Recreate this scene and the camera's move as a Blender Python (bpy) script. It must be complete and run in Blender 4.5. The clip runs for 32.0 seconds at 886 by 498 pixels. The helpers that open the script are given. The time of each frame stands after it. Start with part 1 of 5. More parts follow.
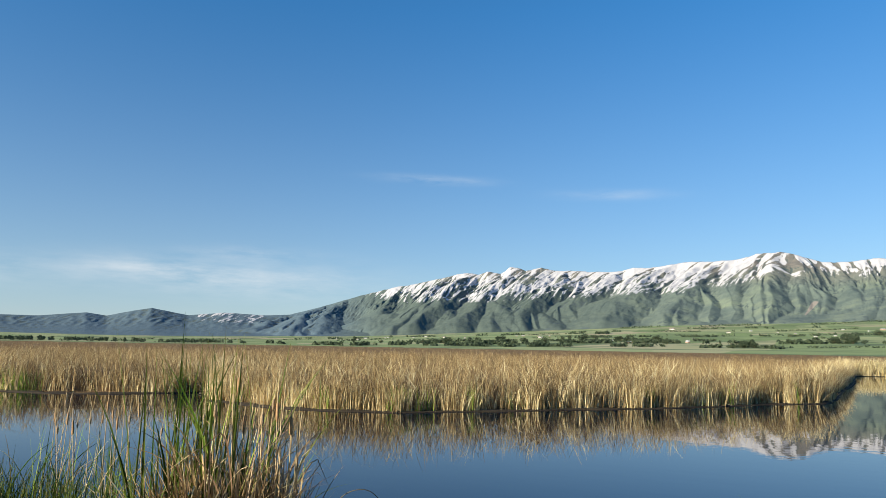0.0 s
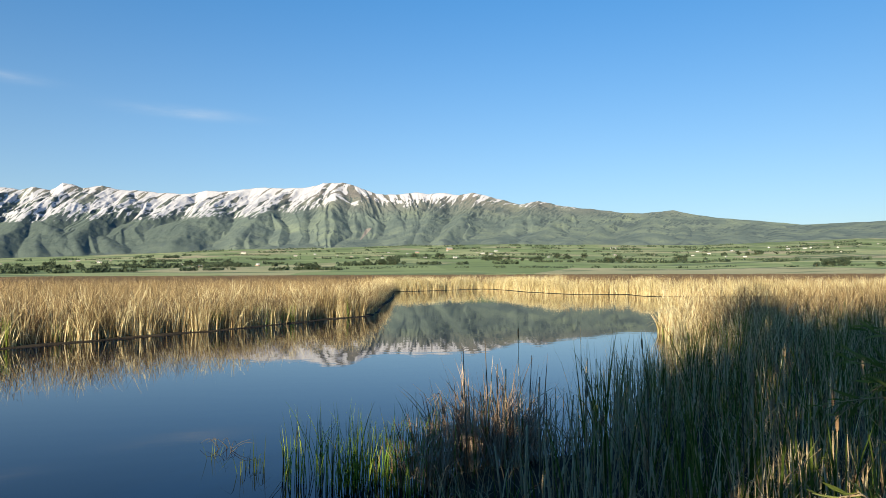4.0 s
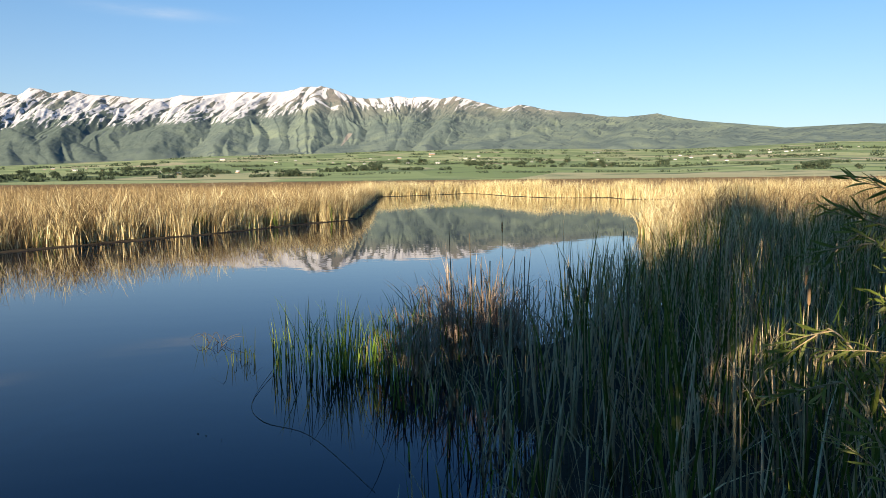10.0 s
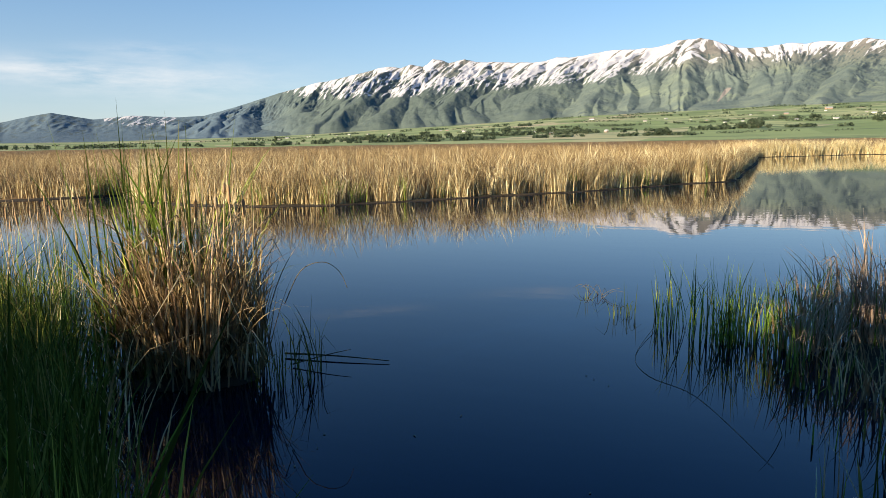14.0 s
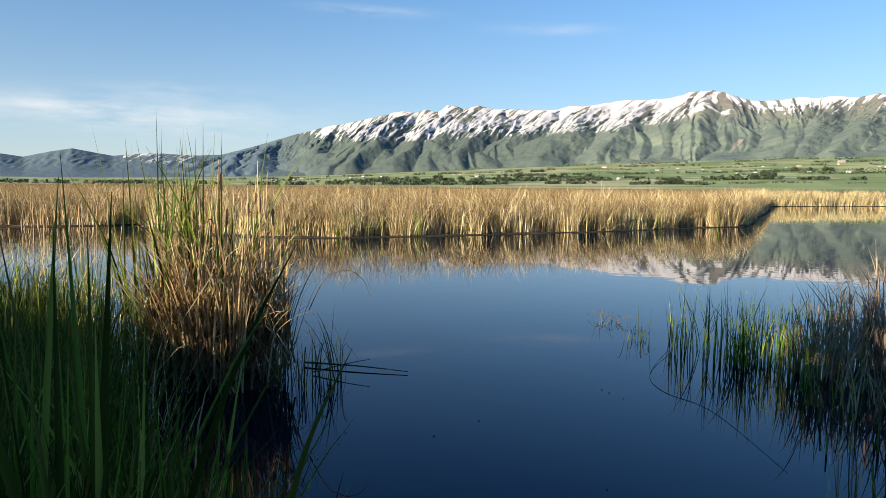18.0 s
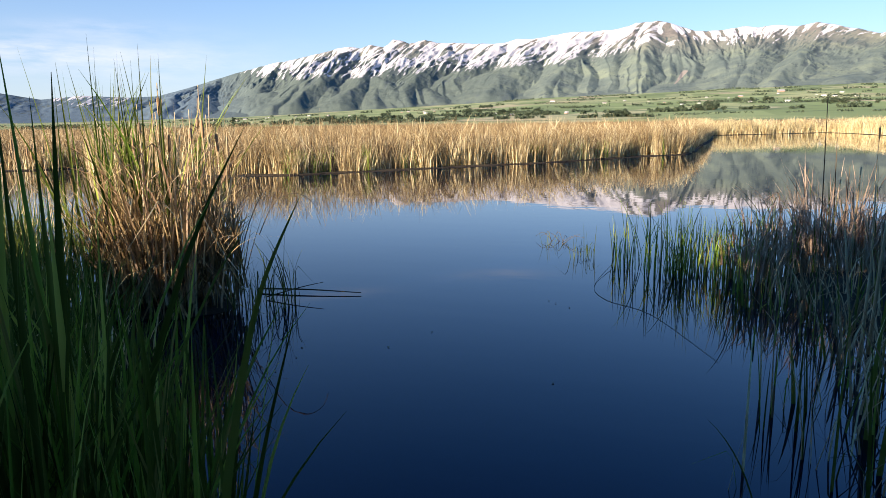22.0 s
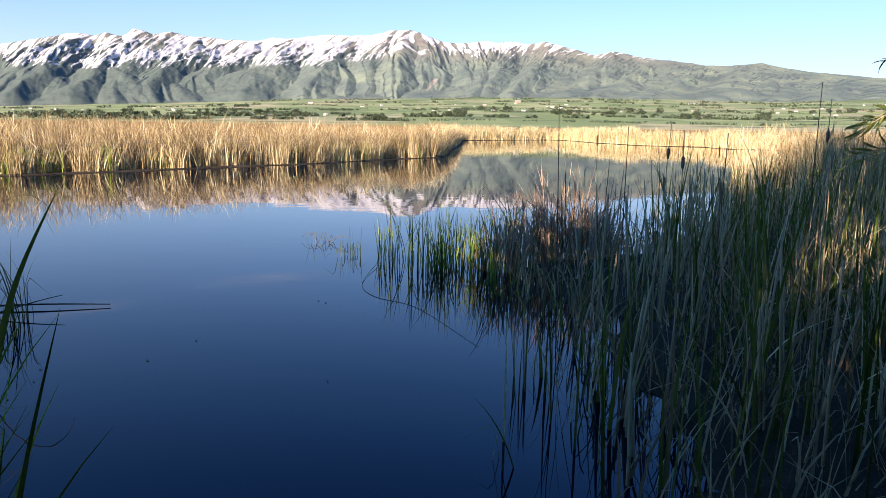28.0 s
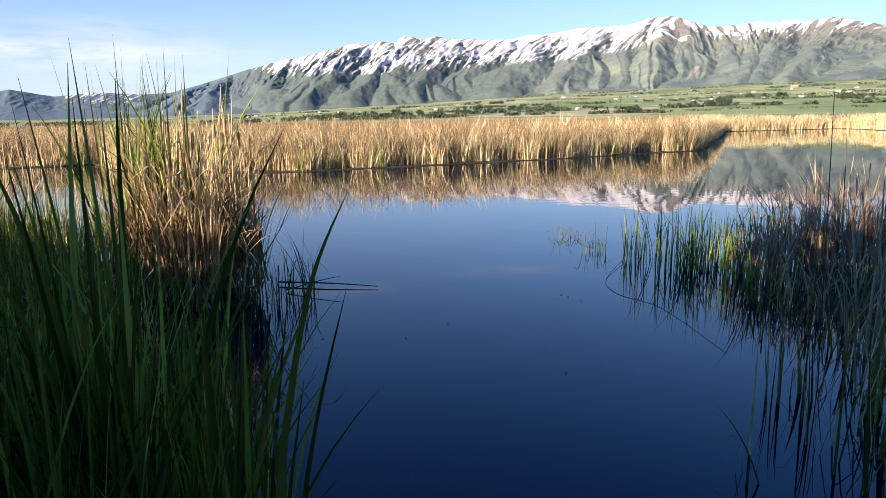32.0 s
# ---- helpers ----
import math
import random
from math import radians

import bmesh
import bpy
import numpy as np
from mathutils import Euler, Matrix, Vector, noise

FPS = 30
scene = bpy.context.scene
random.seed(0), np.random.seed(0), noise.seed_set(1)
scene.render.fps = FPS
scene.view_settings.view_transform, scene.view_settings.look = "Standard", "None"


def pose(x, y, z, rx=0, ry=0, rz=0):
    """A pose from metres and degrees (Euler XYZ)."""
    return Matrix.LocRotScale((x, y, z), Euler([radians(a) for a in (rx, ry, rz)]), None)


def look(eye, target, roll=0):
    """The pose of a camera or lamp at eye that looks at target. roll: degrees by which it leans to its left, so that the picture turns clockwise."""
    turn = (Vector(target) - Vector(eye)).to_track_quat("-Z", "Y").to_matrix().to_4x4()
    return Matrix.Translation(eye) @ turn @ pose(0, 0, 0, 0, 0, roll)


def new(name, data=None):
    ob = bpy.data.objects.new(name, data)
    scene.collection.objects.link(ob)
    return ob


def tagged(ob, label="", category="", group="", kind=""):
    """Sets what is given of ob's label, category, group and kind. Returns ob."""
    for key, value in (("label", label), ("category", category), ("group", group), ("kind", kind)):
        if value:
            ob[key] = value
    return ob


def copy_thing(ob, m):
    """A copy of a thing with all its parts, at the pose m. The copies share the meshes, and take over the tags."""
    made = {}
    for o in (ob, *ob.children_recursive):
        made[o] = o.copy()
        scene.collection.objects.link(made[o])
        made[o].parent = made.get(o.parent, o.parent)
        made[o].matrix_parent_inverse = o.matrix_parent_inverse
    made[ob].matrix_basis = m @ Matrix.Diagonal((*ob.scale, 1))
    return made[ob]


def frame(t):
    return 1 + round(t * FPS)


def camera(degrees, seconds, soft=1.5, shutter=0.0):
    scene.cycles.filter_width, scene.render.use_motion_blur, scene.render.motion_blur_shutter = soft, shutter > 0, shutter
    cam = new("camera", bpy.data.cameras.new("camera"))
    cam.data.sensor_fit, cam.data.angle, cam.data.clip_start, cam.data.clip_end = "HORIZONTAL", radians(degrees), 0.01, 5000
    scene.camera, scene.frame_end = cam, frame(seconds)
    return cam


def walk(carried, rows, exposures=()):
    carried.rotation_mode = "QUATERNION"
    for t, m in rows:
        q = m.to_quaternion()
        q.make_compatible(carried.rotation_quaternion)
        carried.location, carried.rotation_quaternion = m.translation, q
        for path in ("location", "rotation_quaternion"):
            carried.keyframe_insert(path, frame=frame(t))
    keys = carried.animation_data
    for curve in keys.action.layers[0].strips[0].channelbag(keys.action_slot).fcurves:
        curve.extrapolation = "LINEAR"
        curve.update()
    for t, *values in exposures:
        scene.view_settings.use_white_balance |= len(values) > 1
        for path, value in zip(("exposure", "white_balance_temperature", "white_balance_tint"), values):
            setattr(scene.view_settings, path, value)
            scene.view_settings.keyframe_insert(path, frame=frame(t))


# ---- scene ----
cam = camera(66.5, 32.0, soft=0.5)


def view(x, y, z, yaw, pitch, roll):
    return pose(x, y, z) @ pose(0, 0, 0, 0, 0, yaw) @ pose(0, 0, 0, 90 + pitch) @ pose(0, 0, 0, 0, 0, roll)


# seconds, eye, yaw to the left, pitch up, roll
PATH = [
    (0.0, 0.213, 0.410, 2.281, 26.75, 8.20, 1.05),
    (0.5, 0.231, 0.390, 2.286, 20.09, 8.08, 0.44),
    (1.0, 0.252, 0.364, 2.292, 14.39, 7.29, 1.34),
    (1.5, 0.271, 0.336, 2.297, 9.30, 6.17, 1.11),
    (2.0, 0.291, 0.319, 2.296, 4.48, 4.57, 1.00),
    (2.5, 0.313, 0.323, 2.290, 1.35, 3.60, 0.55),
    (3.0, 0.333, 0.341, 2.281, -3.05, 2.70, 0.39),
    (3.5, 0.348, 0.358, 2.273, -6.20, 2.24, -0.10),
    (4.0, 0.358, 0.369, 2.266, -8.45, 2.03, -0.20),
    (4.5, 0.366, 0.376, 2.260, -10.63, 1.32, 0.26),
    (6.5, 0.405, 0.411, 2.151, -11.84, -6.20, -1.48),
    (7.0, 0.406, 0.414, 2.145, -11.05, -6.78, -1.62),
    (7.5, 0.405, 0.416, 2.141, -10.74, -6.83, -1.04),
    (8.0, 0.402, 0.417, 2.138, -10.53, -6.37, -1.11),
    (8.5, 0.394, 0.412, 2.136, -10.69, -6.11, -0.66),
    (9.0, 0.381, 0.398, 2.135, -10.73, -6.10, -0.36),
    (9.5, 0.362, 0.379, 2.134, -10.61, -6.01, -0.53),
    (10.0, 0.338, 0.360, 2.132, -9.84, -5.95, -0.62),
    (10.5, 0.310, 0.347, 2.129, -8.02, -6.50, -0.98),
    (11.0, 0.277, 0.342, 2.123, -5.65, -7.08, -1.28),
    (11.5, 0.238, 0.337, 2.117, -1.46, -7.29, -1.03),
    (12.0, 0.193, 0.324, 2.111, 4.26, -7.43, -1.13),
    (12.5, 0.146, 0.294, 2.109, 8.97, -8.09, -1.49),
    (13.0, 0.103, 0.253, 2.111, 12.27, -8.96, -2.12),
    (13.5, 0.076, 0.229, 2.113, 15.79, -9.25, -1.14),
    (14.0, 0.064, 0.230, 2.112, 20.40, -8.95, -0.87),
    (14.5, 0.055, 0.236, 2.104, 24.29, -8.51, -1.37),
    (16.5, 0.032, 0.038, 1.918, 26.18, -8.39, -1.05),
    (17.0, 0.037, 0.021, 1.900, 24.59, -8.05, 1.27),
    (17.5, 0.043, 0.001, 1.880, 22.98, -6.51, 0.11),
    (18.0, 0.053, -0.022, 1.855, 21.28, -5.29, 0.53),
    (18.5, 0.067, -0.041, 1.824, 20.37, -4.71, 0.13),
    (19.0, 0.080, -0.053, 1.794, 19.84, -5.11, -0.33),
    (19.5, 0.090, -0.066, 1.771, 18.65, -6.72, -0.54),
    (20.0, 0.096, -0.083, 1.754, 18.08, -7.86, -0.55),
    (20.5, 0.103, -0.096, 1.737, 17.19, -8.46, -1.14),
    (21.0, 0.109, -0.103, 1.718, 17.31, -8.96, -1.23),
    (21.5, 0.113, -0.109, 1.702, 17.23, -10.31, -0.78),
    (22.0, 0.113, -0.127, 1.691, 17.17, -10.50, -0.78),
    (22.5, 0.107, -0.156, 1.686, 16.21, -10.39, -0.49),
    (23.0, 0.097, -0.172, 1.683, 11.97, -10.51, 0.60),
    (23.5, 0.085, -0.161, 1.681, 7.68, -11.03, 1.32),
    (24.0, 0.076, -0.136, 1.679, 3.74, -11.79, 2.11),
    (24.5, 0.069, -0.108, 1.676, 0.95, -11.76, 2.10),
    (25.0, 0.066, -0.088, 1.674, -1.44, -11.86, 2.33),
    (25.5, 0.065, -0.079, 1.672, -3.99, -11.80, 2.56),
    (27.5, 0.078, -0.166, 1.674, -3.62, -10.89, 1.00),
    (28.0, 0.078, -0.177, 1.676, -3.00, -10.32, 0.88),
    (28.5, 0.078, -0.191, 1.680, -2.41, -10.08, 0.53),
    (29.0, 0.079, -0.212, 1.686, -1.27, -10.18, -0.09),
    (29.5, 0.082, -0.237, 1.694, 1.86, -10.28, -0.72),
    (30.0, 0.087, -0.263, 1.702, 5.43, -10.44, -0.95),
    (30.5, 0.095, -0.285, 1.709, 8.03, -10.51, -0.76),
    (31.0, 0.103, -0.299, 1.711, 11.41, -10.78, -0.84),
    (31.5, 0.111, -0.304, 1.709, 14.75, -11.03, -1.15),
    (32.0, 0.116, -0.300, 1.705, 18.05, -10.79, -0.85),
]
EXPOSURES = [(0.0, 0.80, 6420, 4), (4.0, 0.85, 6700, 4), (9.0, 1.0, 7050, 8), (14.0, 1.07, 7000, 9), (19.0, 1.07, 6900, 8), (21.0, 1.13, 6850, 10), (23.0, 1.41, 6650, 22), (32.0, 1.41, 6650, 22)]
walk(cam, [(t, view(*r)) for t, *r in PATH], EXPOSURES)

# ---- sky and sun: a low sun behind the camera, to its left ----
SUN_AZ, SUN_EL = -151.0, 17.0
SUN_DIR = Vector((math.sin(radians(SUN_AZ)) * math.cos(radians(SUN_EL)), math.cos(radians(SUN_AZ)) * math.cos(radians(SUN_EL)), math.sin(radians(SUN_EL))))
SKY_STRENGTH, SUN_STRENGTH = 0.0905, 5.9

sun = new("sun", bpy.data.lights.new("sun", "SUN"))
sun.data.energy, sun.data.angle, sun.data.color = SUN_STRENGTH, radians(0.5), (1.0, 0.86, 0.67)
sun.matrix_world = look(SUN_DIR * 100, (0, 0, 0))


class Nodes:
    """Short calls for building a node tree."""

    def __init__(self, tree):
        self.tree = tree
        tree.nodes.clear()

    def add(self, kind, **values):
        node = self.tree.nodes.new(kind)
        for key, value in values.items():
            if key in node.inputs:
                self.put(value, node.inputs[key])
            else:
                setattr(node, key, value)
        return node

    def put(self, value, socket):
        if isinstance(value, bpy.types.NodeSocket):
            self.tree.links.new(value, socket)
        else:
            socket.default_value = value

    def math(self, op, a, b=0.0, c=0.0, clamp=False):
        node = self.tree.nodes.new("ShaderNodeMath")
        node.operation, node.use_clamp = op, clamp
        for v, s in zip((a, b, c), node.inputs):
            self.put(v, s)
        return node.outputs[0]

    def mix(self, f, a, b):
        node = self.tree.nodes.new("ShaderNodeMix")
        node.data_type = "RGBA"
        self.put(f, node.inputs[0])
        self.put(a, node.inputs[6])
        self.put(b, node.inputs[7])
        return node.outputs[2]

    def ramp(self, f, stops, smooth=False):
        node = self.tree.nodes.new("ShaderNodeValToRGB")
        node.color_ramp.interpolation = "EASE" if smooth else "LINEAR"
        el = node.color_ramp.elements
        while len(el) < len(stops):
            el.new(0.5)
        for e, (p, c) in zip(el, stops):
            e.position, e.color = p, (*c, 1.0) if len(c) == 3 else c
        self.put(f, node.inputs[0])
        return node.outputs[0]

    def noise(self, vec, scale, detail=4.0, rough=0.55, out="Fac", stretch=None):
        if stretch is not None:
            m = self.add("ShaderNodeMapping")
            self.put(vec, m.inputs[0])
            m.inputs["Scale"].default_value = stretch
            vec = m.outputs[0]
        n = self.add("ShaderNodeTexNoise")
        self.put(vec, n.inputs["Vector"])
        n.inputs["Scale"].default_value, n.inputs["Detail"].default_value, n.inputs["Roughness"].default_value = scale, detail, rough
        return n.outputs[out]


world = bpy.data.worlds.new("sky")
scene.world = world
world.use_nodes = True
w = Nodes(world.node_tree)
sky = w.add("ShaderNodeTexSky", sky_type="NISHITA", sun_disc=False, sun_elevation=radians(SUN_EL), sun_rotation=radians(SUN_AZ % 360), altitude=2000.0, air_density=1.0, dust_density=0.3, ozone_density=2.8)
tc = w.add("ShaderNodeTexCoord").outputs["Generated"]
sep = w.add("ShaderNodeSeparateXYZ", Vector=tc)
az = w.math("ARCTAN2", sep.outputs[0], sep.outputs[1])
elv = w.math("ARCSINE", sep.outputs[2])


def wisp(az0, el0, half_az, half_el, power, tilt=0.0):
    """A soft patch of thin cloud round a direction, in degrees."""
    a = w.math("DIVIDE", w.math("SUBTRACT", az, radians(az0)), radians(half_az))
    e0 = w.math("ADD", radians(el0), w.math("MULTIPLY", w.math("SUBTRACT", az, radians(az0)), tilt))
    e = w.math("DIVIDE", w.math("SUBTRACT", elv, e0), radians(half_el))
    d = w.math("ADD", w.math("MULTIPLY", a, a), w.math("MULTIPLY", e, e))
    return w.math("MULTIPLY", w.math("POWER", 2.718, w.math("MULTIPLY", d, -1.0)), power)


comb = w.add("ShaderNodeCombineXYZ", X=az, Y=w.math("MULTIPLY", elv, 5.0), Z=0.0).outputs[0]
streak = w.noise(comb, 9.0, 6.0, 0.6)
soft = w.math("SUBTRACT", w.math("MULTIPLY", streak, 2.6), 0.85, clamp=True)
cloud = wisp(-27.4, 14.0, 4.0, 0.35, 0.42, -0.03)
for spec in ((-12.5, 12.65, 4.0, 0.4, 0.28, -0.03), (-49.0, 5.5, 5.0, 0.9, 0.62, -0.05), (-41.0, 5.0, 9.0, 1.6, 0.5, 0.0), (-43.0, 7.2, 4.0, 0.5, 0.4, 0.0), (-60.0, 5.0, 8.0, 1.2, 0.3, 0.0)):
    cloud = w.math("ADD", cloud, wisp(*spec))
cloud = w.math("MULTIPLY", cloud, soft, clamp=True)
haze = w.math("MULTIPLY", w.math("POWER", 2.718, w.math("MULTIPLY", w.math("MAXIMUM", elv, 0.0), -6.0)), 0.66, clamp=True)
high_air = w.math("MULTIPLY", w.math("DIVIDE", elv, 0.48, clamp=True), 1.0, clamp=True)
tint = w.mix(high_air, (0.79, 0.79, 0.75, 1.0), (0.33, 0.95, 1.26, 1.0))
deep = w.add("ShaderNodeVectorMath", operation="MULTIPLY")
w.put(sky.outputs[0], deep.inputs[0])
w.put(tint, deep.inputs[1])
pale = w.mix(haze, deep.outputs[0], (3.0, 3.4, 4.25, 1.0))
sky_col = w.mix(cloud, pale, (5.2, 5.3, 5.6, 1.0))
bg = w.add("ShaderNodeBackground", Color=sky_col, Strength=SKY_STRENGTH)
out = w.add("ShaderNodeOutputWorld", Surface=bg.outputs[0])


# ---- materials ----
def material(name):
    m = bpy.data.materials.new(name)
    m.use_nodes = True
    return m, Nodes(m.node_tree)


def finish(n, color, rough=0.8, spec=0.2, bump=None, bump_strength=0.3, bump_dist=0.02, **more):
    b = n.add("ShaderNodeBsdfPrincipled", **{"Base Color": color, "Roughness": rough, "Specular IOR Level": spec, **more})
    if bump is not None:
        bp = n.add("ShaderNodeBump", Strength=bump_strength, Distance=bump_dist, Height=bump)
        n.tree.links.new(bp.outputs[0], b.inputs["Normal"])
    n.add("ShaderNodeOutputMaterial", Surface=b.outputs[0])


def blade_material(name, stops, joined, translucent=0.25, rough=0.6, clump=0.5):
    """Leaf or straw colours that vary from blade to blade, with streaks along the blade."""
    m, n = material(name)
    rnd = n.add("ShaderNodeNewGeometry").outputs["Random Per Island"] if joined else n.add("ShaderNodeObjectInfo").outputs["Random"]
    pos = n.add("ShaderNodeTexCoord").outputs["Object"]
    fine = n.noise(pos, 60.0, 3.0, stretch=(1, 1, 0.06))
    blotch = n.noise(pos, 3.5, 3.0)
    clumps = n.noise(pos, 0.8, 2.0)
    f = n.math("ADD", rnd, n.math("MULTIPLY", n.math("SUBTRACT", fine, 0.5), 0.35))
    f = n.math("ADD", f, n.math("MULTIPLY", n.math("SUBTRACT", blotch, 0.5), clump), clamp=True)
    f = n.math("ADD", f, n.math("MULTIPLY", n.math("SUBTRACT", clumps, 0.5), clump), clamp=True)
    col = n.ramp(f, stops)
    b = n.add("ShaderNodeBsdfPrincipled", **{"Base Color": col, "Roughness": rough, "Specular IOR Level": 0.07})
    t = n.add("ShaderNodeBsdfTranslucent", Color=col)
    mixs = n.add("ShaderNodeMixShader", Fac=translucent)
    n.tree.links.new(b.outputs[0], mixs.inputs[1])
    n.tree.links.new(t.outputs[0], mixs.inputs[2])
    n.add("ShaderNodeOutputMaterial", Surface=mixs.outputs[0])
    return m


STRAW = [(0.0, (0.27, 0.19, 0.092)), (0.3, (0.485, 0.375, 0.195)), (0.65, (0.65, 0.54, 0.30)), (1.0, (0.80, 0.71, 0.455))]
BROWN = [(0.0, (0.114, 0.076, 0.038)), (0.4, (0.226, 0.157, 0.079)), (0.75, (0.355, 0.258, 0.132)), (1.0, (0.54, 0.42, 0.228))]
GREEN = [(0.0, (0.033, 0.054, 0.010)), (0.5, (0.078, 0.116, 0.020)), (0.85, (0.135, 0.168, 0.033)), (1.0, (0.27, 0.235, 0.072))]
FRESH = [(0.0, (0.10, 0.19, 0.025)), (0.6, (0.20, 0.33, 0.045)), (1.0, (0.38, 0.43, 0.09))]
DULL = [(0.0, (0.185, 0.122, 0.070)), (0.5, (0.405, 0.290, 0.170)), (1.0, (0.65, 0.505, 0.31))]
mat_straw = blade_material("straw_reed", STRAW, True, 0.26, clump=1.5)
PALE = [(0.0, (0.41, 0.32, 0.16)), (0.5, (0.62, 0.53, 0.29)), (1.0, (0.82, 0.75, 0.48))]
mat_pale = blade_material("pale_reed", PALE, True, 0.3, clump=1.2)
mat_brown = blade_material("brown_reed", BROWN, True, 0.28, clump=1.3)
mat_green = blade_material("green_reed", GREEN, True, 0.35)
mat_fresh = blade_material("fresh_reed", FRESH, True, 0.35)
BLEACHED = [(0.0, (0.23, 0.15, 0.10)), (0.5, (0.45, 0.325, 0.235)), (1.0, (0.67, 0.53, 0.40))]
mat_bleached = blade_material("bleached_reed", BLEACHED, True, 0.3)
mat_leaf_bleached = blade_material("bleached_cattail_leaf", BLEACHED, False, 0.3)
mat_dull = blade_material("withered_reed", DULL, True)
mat_leaf = blade_material("cattail_leaf", GREEN, False, 0.35, 0.45)
mat_leaf_dry = blade_material("dry_cattail_leaf", STRAW, False, 0.2)
mat_leaf_brown = blade_material("brown_cattail_leaf", [(0.0, (0.15, 0.095, 0.06)), (0.5, (0.31, 0.215, 0.14)), (1.0, (0.52, 0.39, 0.26))], False, 0.2)
mat_leaf_fresh = blade_material("fresh_cattail_leaf", FRESH, False, 0.35, 0.45)
mat_leaf_dull = blade_material("withered_cattail_leaf", DULL, False, 0.2)
mat_willow = blade_material("willow_leaf", [(0.0, (0.13, 0.165, 0.035)), (0.6, (0.25, 0.285, 0.07)), (1.0, (0.40, 0.41, 0.15))], False, 0.42, 0.4)
mat_foliage = blade_material("tree_foliage", [(0.0, (0.034, 0.05, 0.032)), (0.5, (0.056, 0.078, 0.05)), (1.0, (0.09, 0.115, 0.065))], True, 0.2)


def plain(name, a, b, scale, rough=0.8, spec=0.2, bump=0.3, dist=0.01, stretch=None, metallic=0.0):
    m, n = material(name)
    pos = n.add("ShaderNodeTexCoord").outputs["Object"]
    f = n.noise(pos, scale, 5.0, stretch=stretch)
    g = n.noise(pos, scale * 7, 4.0, stretch=stretch)
    f2 = n.math("ADD", n.math("MULTIPLY", f, 0.7), n.math("MULTIPLY", g, 0.3))
    finish(n, n.ramp(f2, [(0.3, a), (0.7, b)]), rough, spec, g, bump, dist, Metallic=metallic)
    return m


mat_head = plain("cattail_velvet", (0.26, 0.16, 0.085), (0.44, 0.29, 0.165), 40, 0.95, 0.05, 0.6, 0.004)
mat_fluff = plain("cattail_fluff", (0.30, 0.21, 0.13), (0.48, 0.37, 0.25), 50, 1.0, 0.02, 0.8, 0.01)
mat_stalk = plain("dry_stalk", (0.30, 0.215, 0.12), (0.60, 0.47, 0.28), 30, 0.7, 0.2, 0.2, 0.002, (1, 1, 0.1))
mat_stalk_dark = plain("wet_stalk", (0.05, 0.04, 0.025), (0.13, 0.10, 0.06), 20, 0.6, 0.3, 0.2, 0.002)
mat_bark = plain("willow_bark", (0.10, 0.075, 0.05), (0.24, 0.18, 0.11), 12, 0.9, 0.1, 0.6, 0.02, (1, 1, 0.3))
mat_wall = plain("house_render", (0.50, 0.47, 0.42), (0.68, 0.65, 0.60), 0.6)
mat_wall_b = plain("house_brick", (0.30, 0.19, 0.13), (0.42, 0.29, 0.20), 0.6)
mat_roof = plain("roof_shingle", (0.10, 0.09, 0.085), (0.22, 0.19, 0.17), 1.0)
mat_roof_b = plain("metal_roof", (0.26, 0.26, 0.27), (0.42, 0.42, 0.42), 0.7, 0.5, 0.4)
mat_pane = plain("window_glass", (0.03, 0.04, 0.05), (0.06, 0.08, 0.10), 1.0, 0.1, 0.6)
mat_litter = plain("reed_litter", (0.11, 0.07, 0.038), (0.30, 0.205, 0.115), 3.0, 0.95, 0.05, 1.0, 0.15)
# mud colour, also on the dark sheet that stands for shade
mat_mud_shade = plain("mud_and_shade", (0.018, 0.014, 0.010), (0.05, 0.04, 0.028), 5.0, 0.9, 0.2, 0.6, 0.03)

# water
mat_water, n = material("still_water")
pos = n.add("ShaderNodeTexCoord").outputs["Object"]
wave = n.math("ADD", n.noise(pos, 1.5, 3.0, 0.5, stretch=(0.45, 1.5, 1)), n.math("MULTIPLY", n.noise(pos, 7.0, 2.0, 0.5), 0.12))
calm = n.noise(pos, 0.07, 2.0)
bp = n.add("ShaderNodeBump", Strength=n.math("ADD", 0.003, n.math("MULTIPLY", calm, 0.014)), Distance=0.10, Height=wave)
b = n.add("ShaderNodeBsdfPrincipled", **{"Base Color": (0.0002, 0.0034, 0.0135, 1), "Roughness": 0.0, "IOR": 1.34, "Specular IOR Level": 0.5, "Specular Tint": (0.01, 0.28, 0.85, 1)})
n.tree.links.new(bp.outputs[0], b.inputs["Normal"])
n.add("ShaderNodeOutputMaterial", Surface=b.outputs[0])

# valley floor: meadow, hay and ploughed strips
mat_ground, n = material("valley_fields")
pos = n.add("ShaderNodeTexCoord").outputs["Object"]
patch = n.add("ShaderNodeTexVoronoi", feature="F1", Scale=0.0045, Randomness=0.9)
m = n.add("ShaderNodeMapping")
m.inputs["Scale"].default_value = (2.0, 0.75, 0.0)
n.put(pos, m.inputs[0])
n.put(m.outputs[0], patch.inputs["Vector"])
pc = n.add("ShaderNodeSeparateColor", Color=patch.outputs["Color"])
field = n.ramp(pc.outputs[0], [(0.0, (0.145, 0.19, 0.09)), (0.25, (0.20, 0.265, 0.115)), (0.5, (0.275, 0.33, 0.155)), (0.75, (0.36, 0.375, 0.20)), (1.0, (0.44, 0.37, 0.25))])
big = n.noise(pos, 0.003, 5.0)
scrub = n.noise(pos, 0.012, 6.0, 0.65, stretch=(0.6, 1.6, 1))
